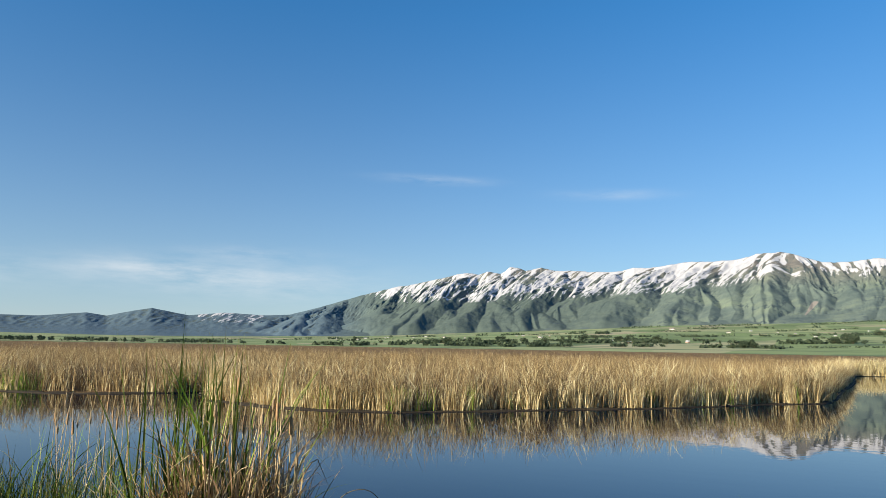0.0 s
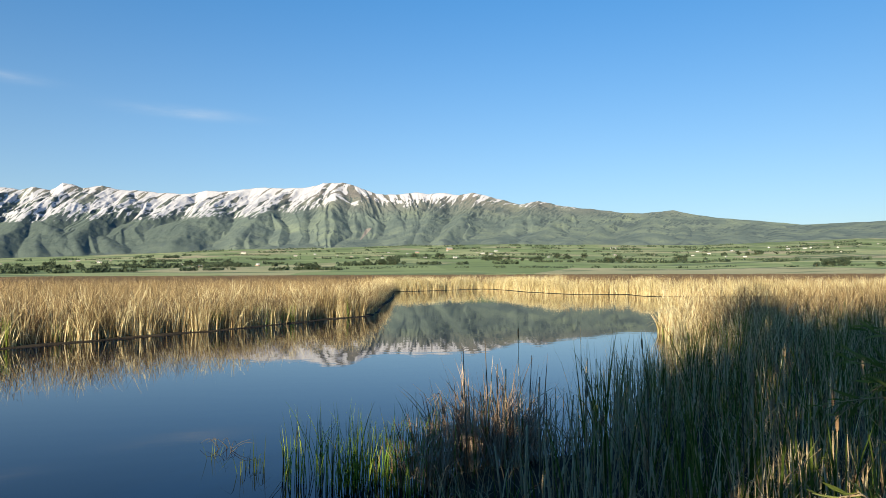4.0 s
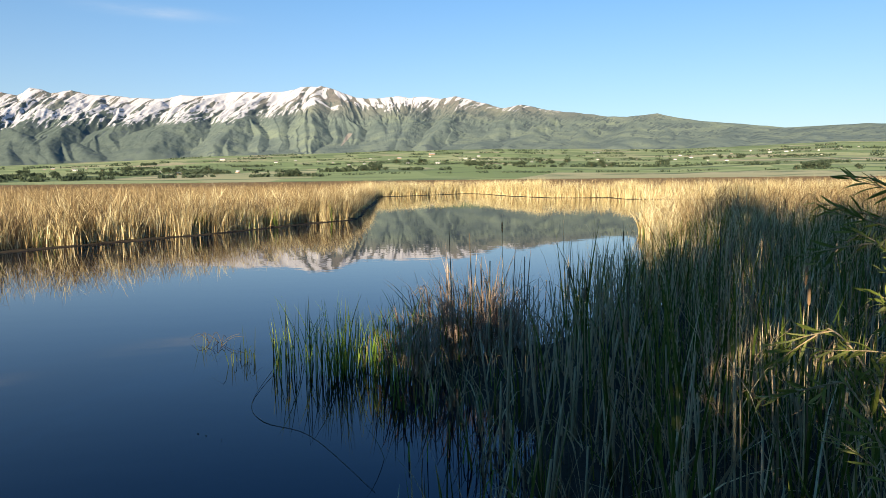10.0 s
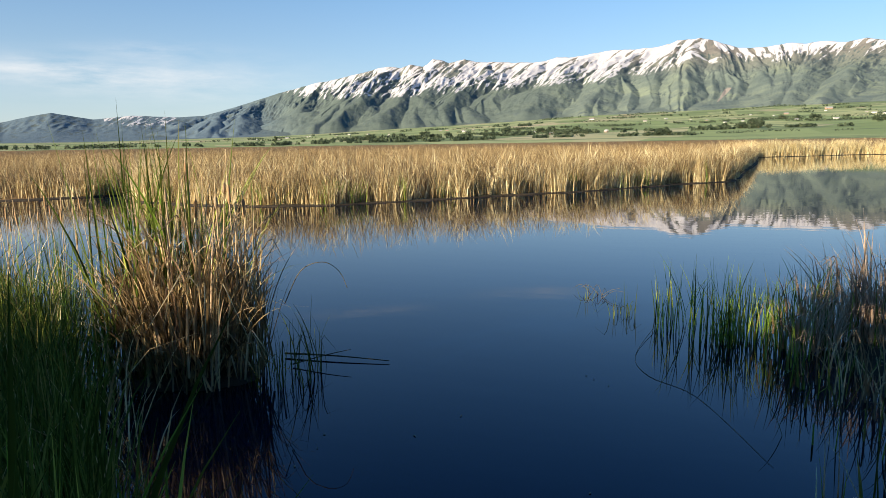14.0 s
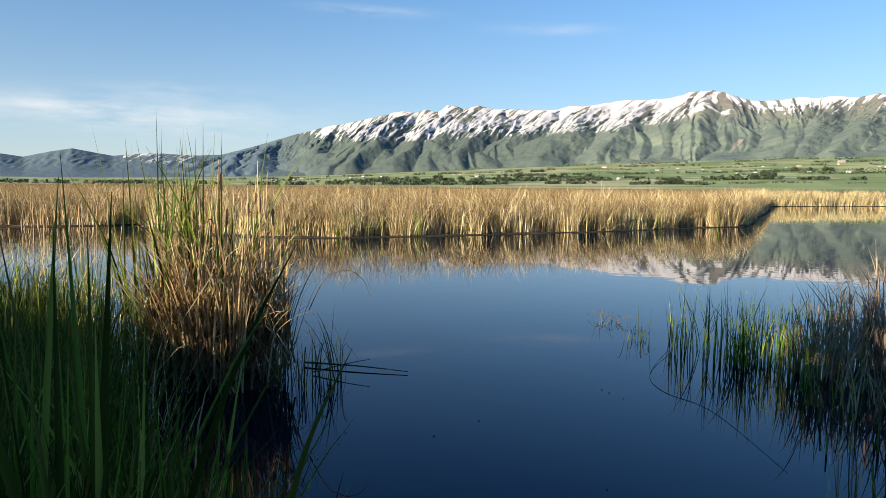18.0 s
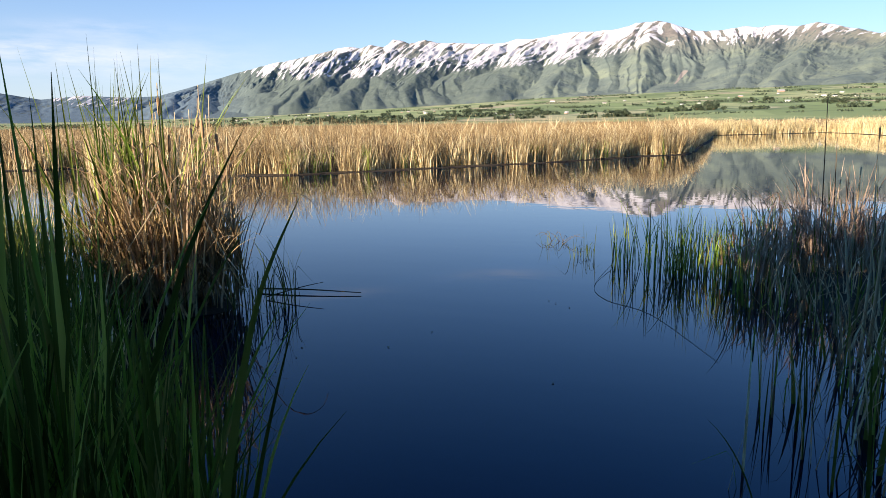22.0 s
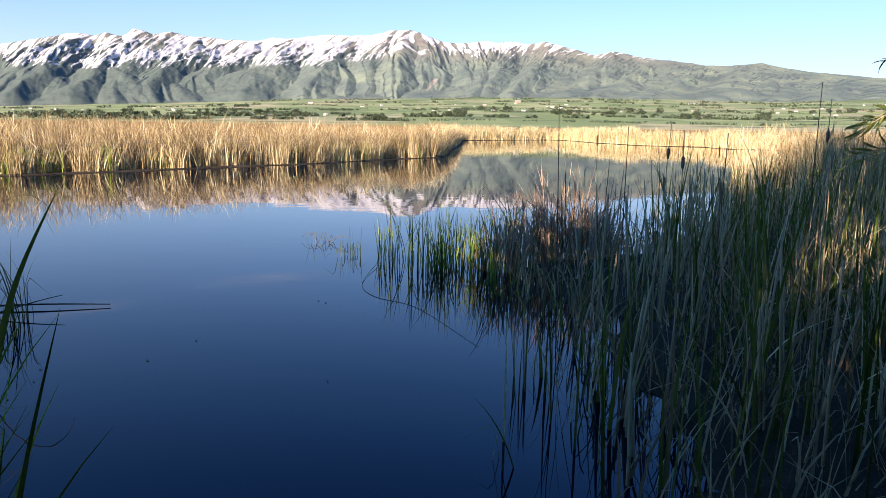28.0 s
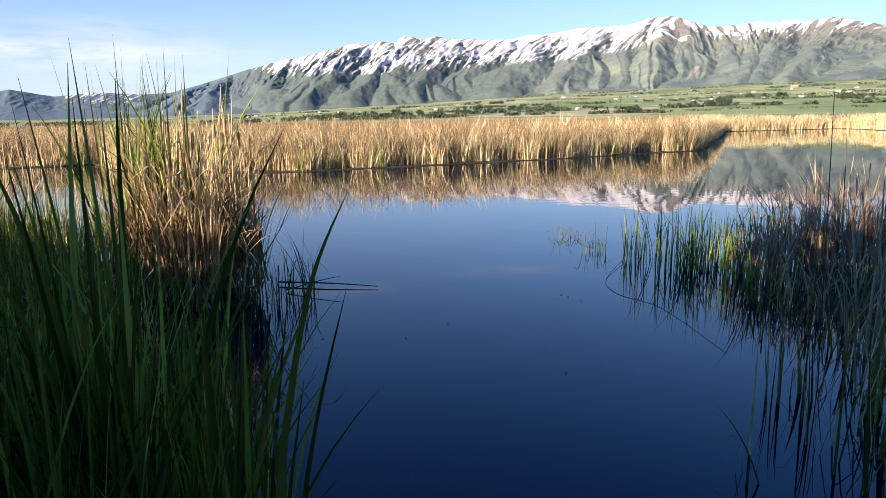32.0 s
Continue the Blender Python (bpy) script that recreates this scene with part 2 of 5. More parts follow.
field = n.mix(n.ramp(scrub, [(0.52, (0, 0, 0)), (0.58, (1, 1, 1))]), field, (0.105, 0.145, 0.085, 1))
field = n.mix(n.math("MULTIPLY", n.ramp(big, [(0.4, (0, 0, 0)), (0.6, (1, 1, 1))]), 0.5), field, (0.22, 0.27, 0.13, 1))
near = n.math("LESS_THAN", n.add("ShaderNodeVectorMath", operation="LENGTH", Vector=pos).outputs["Value"], 300.0)
mud = n.ramp(n.noise(pos, 3.0, 5.0), [(0.3, (0.03, 0.03, 0.015)), (0.7, (0.10, 0.09, 0.04))])
finish(n, n.mix(near, field, mud), 0.95, 0.05, n.noise(pos, 0.4, 5.0), 0.5, 0.3)

# mountain: grass, scrub woods, scree and snow, with haze tinted into the greens
mat_mountain, n = material("mountain_side")
pos = n.add("ShaderNodeTexCoord").outputs["Object"]
snow = n.add("ShaderNodeAttribute", attribute_name="snow").outputs["Fac"]
wood = n.add("ShaderNodeAttribute", attribute_name="wood").outputs["Fac"]
scar = n.add("ShaderNodeAttribute", attribute_name="scar").outputs["Fac"]
fine = n.noise(pos, 0.03, 6.0, 0.7)
mid = n.noise(pos, 0.006, 5.0)
grass = n.ramp(mid, [(0.3, (0.098, 0.130, 0.122)), (0.5, (0.140, 0.176, 0.150)), (0.7, (0.195, 0.235, 0.172))])
high = n.add("ShaderNodeSeparateXYZ", Vector=pos).outputs[2]
bare = n.math("DIVIDE", n.math("SUBTRACT", high, 330.0), 160.0, clamp=True)
grass = n.mix(n.math("MULTIPLY", bare, 0.75), grass, n.ramp(fine, [(0.3, (0.125, 0.11, 0.11)), (0.7, (0.235, 0.20, 0.18))]))
# distance haze painted into the far left hills as a blue-grey tint
haze_tint = n.add("ShaderNodeAttribute", attribute_name="haze_tint").outputs["Fac"]
grass = n.mix(haze_tint, grass, n.ramp(fine, [(0.3, (0.075, 0.118, 0.155)), (0.7, (0.118, 0.162, 0.195))]))
# weaker light on the left slopes, put in as a darker colour
dim_fac = n.add("ShaderNodeAttribute", attribute_name="dim_slope").outputs["Fac"]
grass = n.mix(dim_fac, grass, n.ramp(fine, [(0.3, (0.062, 0.086, 0.082)), (0.7, (0.112, 0.142, 0.118))]))
wf = n.math("ADD", wood, n.math("MULTIPLY", n.math("SUBTRACT", fine, 0.5), 1.5))
# wood colour lightened towards blue to stand for haze
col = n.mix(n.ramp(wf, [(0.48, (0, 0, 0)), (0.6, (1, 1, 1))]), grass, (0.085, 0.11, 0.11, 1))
grit = n.noise(pos, 0.12, 4.0, 0.7)
col = n.mix(n.math("MULTIPLY", n.ramp(grit, [(0.52, (0, 0, 0)), (0.66, (1, 1, 1))]), 0.55), col, (0.075, 0.095, 0.09, 1))
col = n.mix(n.ramp(n.math("ADD", scar, n.math("MULTIPLY", n.math("SUBTRACT", fine, 0.5), 1.8)), [(0.5, (0, 0, 0)), (0.62, (1, 1, 1))]), col, (0.27, 0.24, 0.21, 1))
along = n.add("ShaderNodeAttribute", attribute_name="along").outputs["Fac"]
down = n.add("ShaderNodeAttribute", attribute_name="down").outputs["Fac"]
rib = n.add("ShaderNodeCombineXYZ", X=n.math("MULTIPLY", along, 5.0), Y=n.math("MULTIPLY", down, 34.0), Z=0.0).outputs[0]
speck = n.noise(rib, 1.0, 5.0, 0.68)
sf = n.math("ADD", snow, n.math("MULTIPLY", n.math("SUBTRACT", speck, 0.5), 1.5))
col = n.mix(n.ramp(sf, [(0.46, (0, 0, 0)), (0.54, (1, 1, 1))]), col, (0.47, 0.465, 0.49, 1))
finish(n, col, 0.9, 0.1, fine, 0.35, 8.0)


# ---- mesh helpers ----
def link_mesh(name, verts, quads, mat, parent=None, smooth=False):
    """A mesh object from an array of points and an array of four-cornered faces."""
    me = bpy.data.meshes.new(name)
    verts, quads = np.asarray(verts, np.float32), np.asarray(quads, np.int32)
    me.vertices.add(len(verts))
    me.vertices.foreach_set("co", verts.ravel())
    me.loops.add(quads.size)
    me.loops.foreach_set("vertex_index", quads.ravel())
    me.polygons.add(len(quads))
    me.polygons.foreach_set("loop_start", np.arange(len(quads), dtype=np.int32) * quads.shape[1])
    me.polygons.foreach_set("use_smooth", np.full(len(quads), smooth))
    me.update(calc_edges=True)
    me.materials.append(mat)
    ob = new(name, me)
    ob.parent = parent
    return ob


def part(name, bm, mat, parent, label="", smooth=False):
    me = bpy.data.meshes.new(name)
    for f in bm.faces:
        f.smooth = smooth
    bm.to_mesh(me)
    bm.free()
    me.materials.append(mat)
    ob = new(name, me)
    ob.parent = parent
    return tagged(ob, label)


def thing(name, m, label, category, group="", kind=""):
    ob = new(name)
    ob.matrix_world = m
    return tagged(ob, label, category, group, kind)


RNG = np.random.default_rng(7)


def hash01(i, j, seed):
    v = np.sin(i * 127.1 + j * 311.7 + seed * 74.7) * 43758.5453
    return v - np.floor(v)


def value_noise(x, y, seed=0):
    i, j = np.floor(x), np.floor(y)
    u, v = x - i, y - j
    u, v = u * u * (3 - 2 * u), v * v * (3 - 2 * v)
    a, b_ = hash01(i, j, seed), hash01(i + 1, j, seed)
    c, d = hash01(i, j + 1, seed), hash01(i + 1, j + 1, seed)
    return (a * (1 - u) + b_ * u) * (1 - v) + (c * (1 - u) + d * u) * v


def fbm(x, y, octaves=4, seed=0, gain=0.5):
    total, amp, norm = 0.0, 1.0, 0.0
    for k in range(octaves):
        total = total + amp * value_noise(x * 2**k, y * 2**k, seed + k * 3)
        norm, amp = norm + amp, amp * gain
    return total / norm


def smooth01(x, a, b):
    t = np.clip((x - a) / (b - a), 0, 1)
    return t * t * (3 - 2 * t)


def grid_quads(rows, cols):
    a = np.arange(rows * cols).reshape(rows, cols)
    return np.stack([a[:-1, :-1], a[:-1, 1:], a[1:, 1:], a[1:, :-1]], -1).reshape(-1, 4)


# ---- valley floor ----
FOOT_AZ = [-180, -100, -60, -48, -35, -21, -9, 4, 14, 28, 40, 60, 100, 180]
FOOT_EL = [0.0, 0.2, 0.45, 0.45, 0.7, 1.35, 1.95, 2.3, 2.45, 2.15, 2.3, 1.6, 0.2, 0.0]
R_FOOT, R_CREST = 2900.0, 4450.0


def ground_z(x, y):
    r, a = np.hypot(x, y), np.degrees(np.arctan2(x, y))
    marsh = -0.5 + 0.7 * smooth01(r, 260, 340)
    bank = 1.15 * smooth01(-y + 0.25 * np.sin(x * 0.9) - 0.05 * np.abs(x), -1.5, 0.6) * smooth01(-y, -1.6, -0.8)
    near = np.maximum(marsh + bank, marsh)
    fan = np.tan(np.radians(np.interp(a, FOOT_AZ, FOOT_EL))) * R_FOOT * np.clip((r - 340) / (R_FOOT - 340), 0, 1.6) ** 1.25
    roll_ = 5.0 * (fbm(x / 260, y / 260, 3, 5) - 0.5) * smooth01(r, 500, 1500)
    return near + fan + roll_


rr = np.concatenate([np.arange(0.001, 6, 0.15), np.geomspace(6, 4900, 130)])
aa = np.radians(np.linspace(-180, 180, 361))
R, A = np.meshgrid(rr, aa, indexing="ij")
X, Y = R * np.sin(A), R * np.cos(A)
ground = link_mesh("ground", np.stack([X, Y, ground_z(X, Y)], -1).reshape(-1, 3), grid_quads(len(rr), len(aa)), mat_ground, smooth=True)
tagged(ground, "flat green valley floor with fields and meadows", "ground", kind="structure")

# ---- mountain range ----
SKYLINE = [(-75, 1.7), (-60, 1.7), (-57.5, 1.7), (-54.4, 2.05), (-53, 1.85), (-51.3, 2.28), (-49.9, 2.56), (-47.2, 2.08), (-46.5, 2.16), (-44.5, 2.38), (-41.4, 2.25), (-39.4, 2.36), (-37.1, 3.0), (-34.4, 3.86), (-31.1, 4.82), (-28.8, 5.24), (-24.9, 6.22), (-24.2, 6.2), (-23.6, 6.12), (-22.9, 6.38), (-22.4, 6.28), (-21.8, 6.21), (-21.4, 6.44), (-21.0, 6.78), (-20.4, 6.71), (-19.7, 6.42), (-19.1, 6.54), (-18.4, 6.73), (-17.4, 6.48), (-16.0, 6.43), (-14.8, 6.37), (-13.8, 6.38), (-12.8, 6.32), (-12.4, 6.37), (-11.8, 6.45), (-10.9, 6.67), (-9.9, 6.61), (-9.4, 6.66), (-7.9, 6.85), (-6.6, 7.06), (-5.4, 7.01), (-3.2, 7.13), (-2.1, 7.36), (-1.6, 7.56), (-0.6, 7.52), (0.0, 7.64), (0.8, 7.41), (2.8, 6.73), (3.6, 6.64), (4.8, 6.65), (6.1, 6.82), (7.3, 6.69), (8.6, 6.78), (9.7, 6.58), (11.0, 6.8), (12.6, 6.42), (14.2, 5.95), (14.9, 5.74), (16.5, 6.01), (18.6, 5.54), (21.1, 5.23), (23.5, 4.85), (25.5, 4.83), (27.3, 4.99), (28.7, 4.63), (30.7, 4.25), (33, 4.0), (36.5, 3.53), (41.8, 3.6), (50, 3.0), (65, 1.6)]
m_az = np.concatenate([np.arange(-62, -40, 0.11), np.arange(-40, 32, 0.05), np.arange(32, 55, 0.11)])
m_s = np.concatenate([np.linspace(0, 1, 176), np.linspace(1.02, 1.3, 6)])
S, AZ = np.meshgrid(m_s, m_az, indexing="ij")
sky_az, sky_el = np.array(SKYLINE).T


def skyline(a):
    el_ = np.interp(a, sky_az, sky_el)
    return el_ + 0.13 * (fbm(a / 0.8, a * 0 + 3.3, 4, 11, 0.5) - 0.5) * smooth01(el_, 2.0, 5.0)


def foot_el(a):
    return np.interp(a, FOOT_AZ, FOOT_EL) - 0.15


def gradient_noise(x, y, seed):
    i, j = np.floor(x), np.floor(y)
    fx, fy = x - i, y - j
    s, t = fx**3 * (fx * (fx * 6 - 15) + 10), fy**3 * (fy * (fy * 6 - 15) + 10)
    total = 0.0
    for di, dj, wgt in ((0, 0, (1 - s) * (1 - t)), (1, 0, s * (1 - t)), (0, 1, (1 - s) * t), (1, 1, s * t)):
        a = hash01(i + di, j + dj, seed) * 2 * math.pi
        total = total + wgt * (np.cos(a) * (fx - di) + np.sin(a) * (fy - dj))
    return total


def ridged(x, y, octaves, seed):
    """Sharp branching ridges: 1 on the ridge lines, near 0 in the gullies."""
    total, weight, amp, norm = 0.0, 1.0, 0.5, 0.0
    for k in range(octaves):
        n_ = (1 - np.minimum(1, 2.2 * np.abs(gradient_noise(x, y, seed + 5 * k)))) ** 1.4 * weight
        weight = np.clip(n_ * 1.8, 0.25, 1)
        total, norm = total + n_ * amp, norm + amp
        x, y, amp = x * 1.95 + 3.7, y * 1.95 + 1.3, amp * 0.56
    return total / norm


Sc = np.clip(S, 0, 1)
crest, foot = skyline(AZ), foot_el(AZ)
tall_part = np.clip((crest - foot) / 5.0, 0.05, 1.0)
# the ground that the spurs stand on: steep under the crest, easing out towards the valley
slope_el = foot + (crest - foot) * (0.45 * Sc + 0.55 * Sc**2.2)
warp_az = AZ + (0.6 * (fbm(AZ / 1.6, S * 7, 3, 21) - 0.5) + 1.8 * (fbm(AZ / 5 + 3, S * 2.5, 2, 22) - 0.5)) * (1 - smooth01(S, 0.9, 1.0))
warp_s = S + 0.05 * (fbm(AZ / 1.2, S * 5, 3, 25) - 0.5) * (1 - smooth01(S, 0.9, 1.0))
spur_rng = random.Random(14)


def spur(az_top, s_top, h_top, az_end, s_end, h_end, side, bow, blunt=0.0, reach=7.0):
    """One rib that comes down the slope: its back runs from a top to an end, its flanks fall away to both sides."""
    global slope_el
    cols = np.abs(m_az - 0.5 * (az_top + az_end)) < reach + 0.5 * abs(az_top - az_end)
    a, s_, base = warp_az[:, cols], warp_s[:, cols], slope_el[:, cols]
    t = (s_top - s_) / (s_top - s_end)
    tc = np.clip(t, 0, 1)
    back = az_top + (az_end - az_top) * tc**0.7
    high = h_top + (h_end - h_top) * (tc ** bow) - 5.5 * np.maximum(t - 1, 0) * (s_top - s_end) - 20.0 * np.maximum(-t, 0)
    d = np.abs(a - back)
    d = np.sqrt(d * d + blunt * blunt) - blunt
    steep = side * (0.8 + 0.35 * smooth01(s_, 0.4, 0.72))
    slope_el[:, cols] = np.maximum(base, high - steep * d)


LEAN_AZ, LEAN = [-75, -30, -20, -8, -1, 1.5, 5, 8, 14, 30, 65], [-2.5, -3.6, -6.0, -7.0, -5.4, 3.2, 2.2, -4.0, -5.0, -4.0, -1.5]
at_az = -41.0
while at_az < 46:
    step = spur_rng.uniform(0.9, 2.9) * (1.0 if -34 < at_az < 2 else 1.45)
    at_az += step
    c_, f_ = float(skyline(np.array([at_az]))[0]), float(foot_el(np.array([at_az]))[0])
    rise, slant = c_ - f_, float(np.interp(at_az, LEAN_AZ, LEAN)) * spur_rng.uniform(0.75, 1.2)
    s_end = spur_rng.uniform(0.04, 0.6)
    h_end = f_ + rise * (0.06 + 0.8 * s_end) * spur_rng.uniform(0.8, 1.0)
    side = spur_rng.uniform(0.32, 0.55) * min(1.0, 0.35 + rise / 6)
    bow = spur_rng.uniform(0.95, 1.25)
    spur(at_az, 1.0, c_ - 0.05, at_az + slant * (1 - s_end), s_end, h_end, side, bow, 0.2)
    for k in range(7):
        sb = spur_rng.uniform(0.35, 0.97)
        tb = (1 - sb) / (1 - s_end)
        if tb > 0.95:
            continue
        ab, hb = at_az + slant * (1 - s_end) * tb**0.7, c_ - 0.05 + (h_end - c_) * tb**bow
        way, long_ = spur_rng.choice((-1, -1, 1)), spur_rng.uniform(0.1, 0.28)
        spur(ab, sb, hb - 0.02, ab + slant * long_ + way * spur_rng.uniform(0.35, 1.0), max(0.03, sb - long_), hb - rise * long_ * spur_rng.uniform(1.15, 1.5), side * spur_rng.uniform(1.0, 1.35), 1.0, 0.03, 2.5)
# rounded green foothills in front
for a_, h_, s_, run in ((-22.6, 3.9, 0.52, 2.4), (-18.3, 3.0, 0.42, 1.5), (-14.6, 2.95, 0.36, 2.0), (-27.6, 3.45, 0.5, 2.0), (-31.5, 2.7, 0.45, 1.6), (-9.5, 3.1, 0.34, 1.2), (19.3, 2.95, 0.22, -0.8), (13.5, 3.1, 0.25, -0.8), (25.5, 3.2, 0.3, -1.0), (32.0, 2.95, 0.3, -1.0)):
    spur(a_, s_, h_, a_ + run, 0.05, float(foot_el(np.array([a_]))[0]) + 0.25, 0.4, 1.3, 0.6, 6.0)
u = AZ - np.interp(AZ, LEAN_AZ, LEAN) * np.clip(1 - S, 0, 1) ** 0.7
gully_c = 1 - ridged(u / 0.75 + 5, S * 5.5, 4, 131)
fine_ribs = tall_part * (0.22 * gully_c * (0.15 + 0.85 * smooth01(Sc, 0.5, 0.75)) * smooth01(Sc, 0.1, 0.3) * (1 - 0.85 * smooth01(Sc, 0.93, 1.0)))
rough_ = 0.10 * (fbm(AZ * 1.6, S * 34, 4, 41) - 0.5) * smooth01(Sc, 0.03, 0.2) * (1 - smooth01(Sc, 0.93, 1.0)) * tall_part
el = np.minimum(slope_el, crest + 0.02) - fine_ribs + rough_
el = np.maximum(el, foot - 0.2 + 0.3 * Sc)
el = foot - 0.25 + (el - foot + 0.25) * smooth01(Sc, -0.03, 0.09)
hollow = smooth01(np.gradient(np.gradient(el, axis=1), axis=1) / 0.0025, 0.1, 1.0)
rad = R_FOOT - 60 + (R_CREST - R_FOOT + 60) * S
Z = np.tan(np.radians(el)) * rad * np.where(S > 1, np.clip(1 - (S - 1) * 1.6, 0.3, 1), 1.0) + 2.0
MX, MY = rad * np.sin(np.radians(AZ)), rad * np.cos(np.radians(AZ))
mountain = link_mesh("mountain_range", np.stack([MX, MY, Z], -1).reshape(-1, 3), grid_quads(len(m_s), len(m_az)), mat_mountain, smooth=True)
tagged(mountain, "long mountain range with a snowy crest above green slopes", "mountain", kind="structure")
snowline = np.interp(AZ, [-75, -47, -46.5, -41.5, -40.8, -34, -31, -25, -14, -8, -5, -0.8, 2, 5, 9, 12, 16, 20, 65], [9, 9, 1.95, 1.9, 9, 4.7, 3.95, 4.05, 4.6, 4.85, 5.2, 5.9, 6.05, 5.85, 5.8, 5.95, 5.8, 5.6, 9])
slope_side = np.gradient(el, axis=1) / np.gradient(AZ, axis=1)
rock_line = ridged(u / 1.15 + 2.0, S * 2.2, 3, 171) * smooth01(S, 0.5, 0.8)
patchy = smooth01(-AZ, 15, 23)
snow = 0.5 + np.clip((el - snowline) * 0.6, -2, 0.62 - 0.34 * patchy) + (1.3 + 1.0 * patchy) * (fbm(u / 0.14, S * 11, 4, 51, 0.68) - 0.5) + 0.36 * np.clip(slope_side, -1.2, 0.5) - 0.75 * smooth01(rock_line, 0.55, 0.8) - 0.25 * smooth01(gully_c, 0.5, 0.85) - 1.1 * np.exp(-(((AZ - 0.6 - (7.4 - el) * 0.55) / 0.38) ** 2) - ((el - 6.8) / 0.6) ** 2)
snow = np.minimum(snow, 0.5 + (el - snowline + 0.3) * 1.4)
wood = 0.15 + 0.95 * (fbm(u / 0.8, S * 24, 4, 61) - 0.42) + 0.25 * hollow * smooth01(Sc, 0.1, 0.4) - 0.2 * np.clip(slope_side, -1, 1) + 0.2 * (1 - smooth01(Sc, 0.02, 0.2))
scar = smooth01(1.2 - np.abs((AZ - 1.85 - (el - 3.3) * 0.75) / (0.08 + 0.22 * smooth01(el, 2.6, 3.9))) ** 1.5, 0, 1) * smooth01(0.62 - np.abs(el - 3.3), 0, 0.25)
# cover masks, plus the painted haze and the dimmed left slopes
for key, values in (("snow", snow), ("wood", wood), ("scar", scar), ("haze_tint", smooth01(-AZ, 27, 38)), ("dim_slope", 0.9 * smooth01(-AZ, 4, 18) * (1 - smooth01(-AZ, 30, 38)) * (1 - smooth01(el, 4.6, 5.6))), ("along", u), ("down", S)):
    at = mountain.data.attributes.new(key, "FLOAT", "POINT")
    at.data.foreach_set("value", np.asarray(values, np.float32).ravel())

# ---- water ----
wr = np.concatenate([[0.05], np.geomspace(1.0, 300, 40)])
wa = np.radians(np.linspace(-180, 180, 121))
R, A = np.meshgrid(wr, wa, indexing="ij")
water = link_mesh("water", np.stack([R * np.sin(A), R * np.cos(A), 0 * R], -1).reshape(-1, 3), grid_quads(len(wr), len(wa)), mat_water, smooth=True)
tagged(water, "still dark blue marsh water with faint ripples", "water", kind="structure")

# ---- open water outline: all else in the marsh is reed bed ----
OPEN = np.array([(-70, 15), (-45, 16.5), (-30.2, 18.7), (-28.1, 19), (-25.5, 20.5), (-23.7, 23.6), (-20.2, 20.7), (-16.6, 19.9), (-14.5, 20), (-11.8, 20.9), (-10.2, 22.6), (-7.5, 25.5), (-3.9, 29.2), (-0.6, 34.0), (1.7, 36.3), (2.35, 40), (2.9, 47), (4.0, 56), (5.4, 70), (6.3, 82), (9.5, 84), (14.0, 88), (19.5, 93), (20.8, 91), (21.4, 86), (21.6, 78), (23.6, 68), (29.0, 65.5), (28.6, 60.5), (32.6, 58), (46, 54), (46, 47), (30, 37), (18, 28.8), (13.8, 26.8), (12.4, 25.2), (9.5, 17.5), (5.5, 11.8), (2.6, 9.6), (0.9, 8.8), (0.1, 8.4), (-0.25, 7.7), (0.5, 7.0), (0.85, 5.6), (0.6, 3.9), (0.4, 2.8), (0.35, 1.2), (-1.4, 1.2), (-3.0, 2.2), (-5.5, 3.6), (-9, 4.8), (-20, 6.5), (-70, 5)], float)


def shore(x, y):
    """Distance from the open water's edge: negative over open water, positive in the reeds."""
    x, y = np.asarray(x, float), np.asarray(y, float)
    best, inside = np.full(x.shape, 1e9), np.zeros(x.shape, bool)
    for (x0, y0), (x1, y1) in zip(OPEN, np.roll(OPEN, -1, 0)):
        t = np.clip(((x - x0) * (x1 - x0) + (y - y0) * (y1 - y0)) / ((x1 - x0) ** 2 + (y1 - y0) ** 2), 0, 1)
        best = np.minimum(best, np.hypot(x - x0 - t * (x1 - x0), y - y0 - t * (y1 - y0)))
        cross = ((y0 > y) != (y1 > y)) & (x < (x1 - x0) * (y - y0) / ((y1 - y0) + 1e-12) + x0)
        inside ^= cross
    return np.where(inside, -best, best)


def strips(base, height, width, lean_dir, lean, curl, segs=3):
    """Tapering blades: points and faces for arrays of bases, heights, widths, lean directions and bends."""
    k = len(height)
    t = np.linspace(0, 1, segs + 1)[None, :, None]
    d = np.stack([np.cos(lean_dir), np.sin(lean_dir), 0 * lean_dir], -1)[:, None, :]
    h = height[:, None, None]
    bend = lean[:, None, None] * t + curl[:, None, None] * t**2.5
    up = np.sqrt(np.maximum(0.05, 1 - np.minimum(bend, 0.95) ** 2))
    line = base[:, None, :] + h * (d * bend + np.array([0, 0, 1.0]) * t * up)
    face = RNG.uniform(0, math.pi, k)
    side = np.stack([np.cos(face), np.sin(face), 0 * face], -1)[:, None, :]
    half = (width[:, None, None] / 2) * np.maximum(0.06, 1 - t**2)
    pts = np.stack([line - side * half, line + side * half], 2).reshape(-1, 3)
    i = (np.arange(k) * 2 * (segs + 1))[:, None] + 2 * np.arange(segs)[None, :]
    return pts, np.stack([i, i + 1, i + 3, i + 2], -1).reshape(-1, 4)


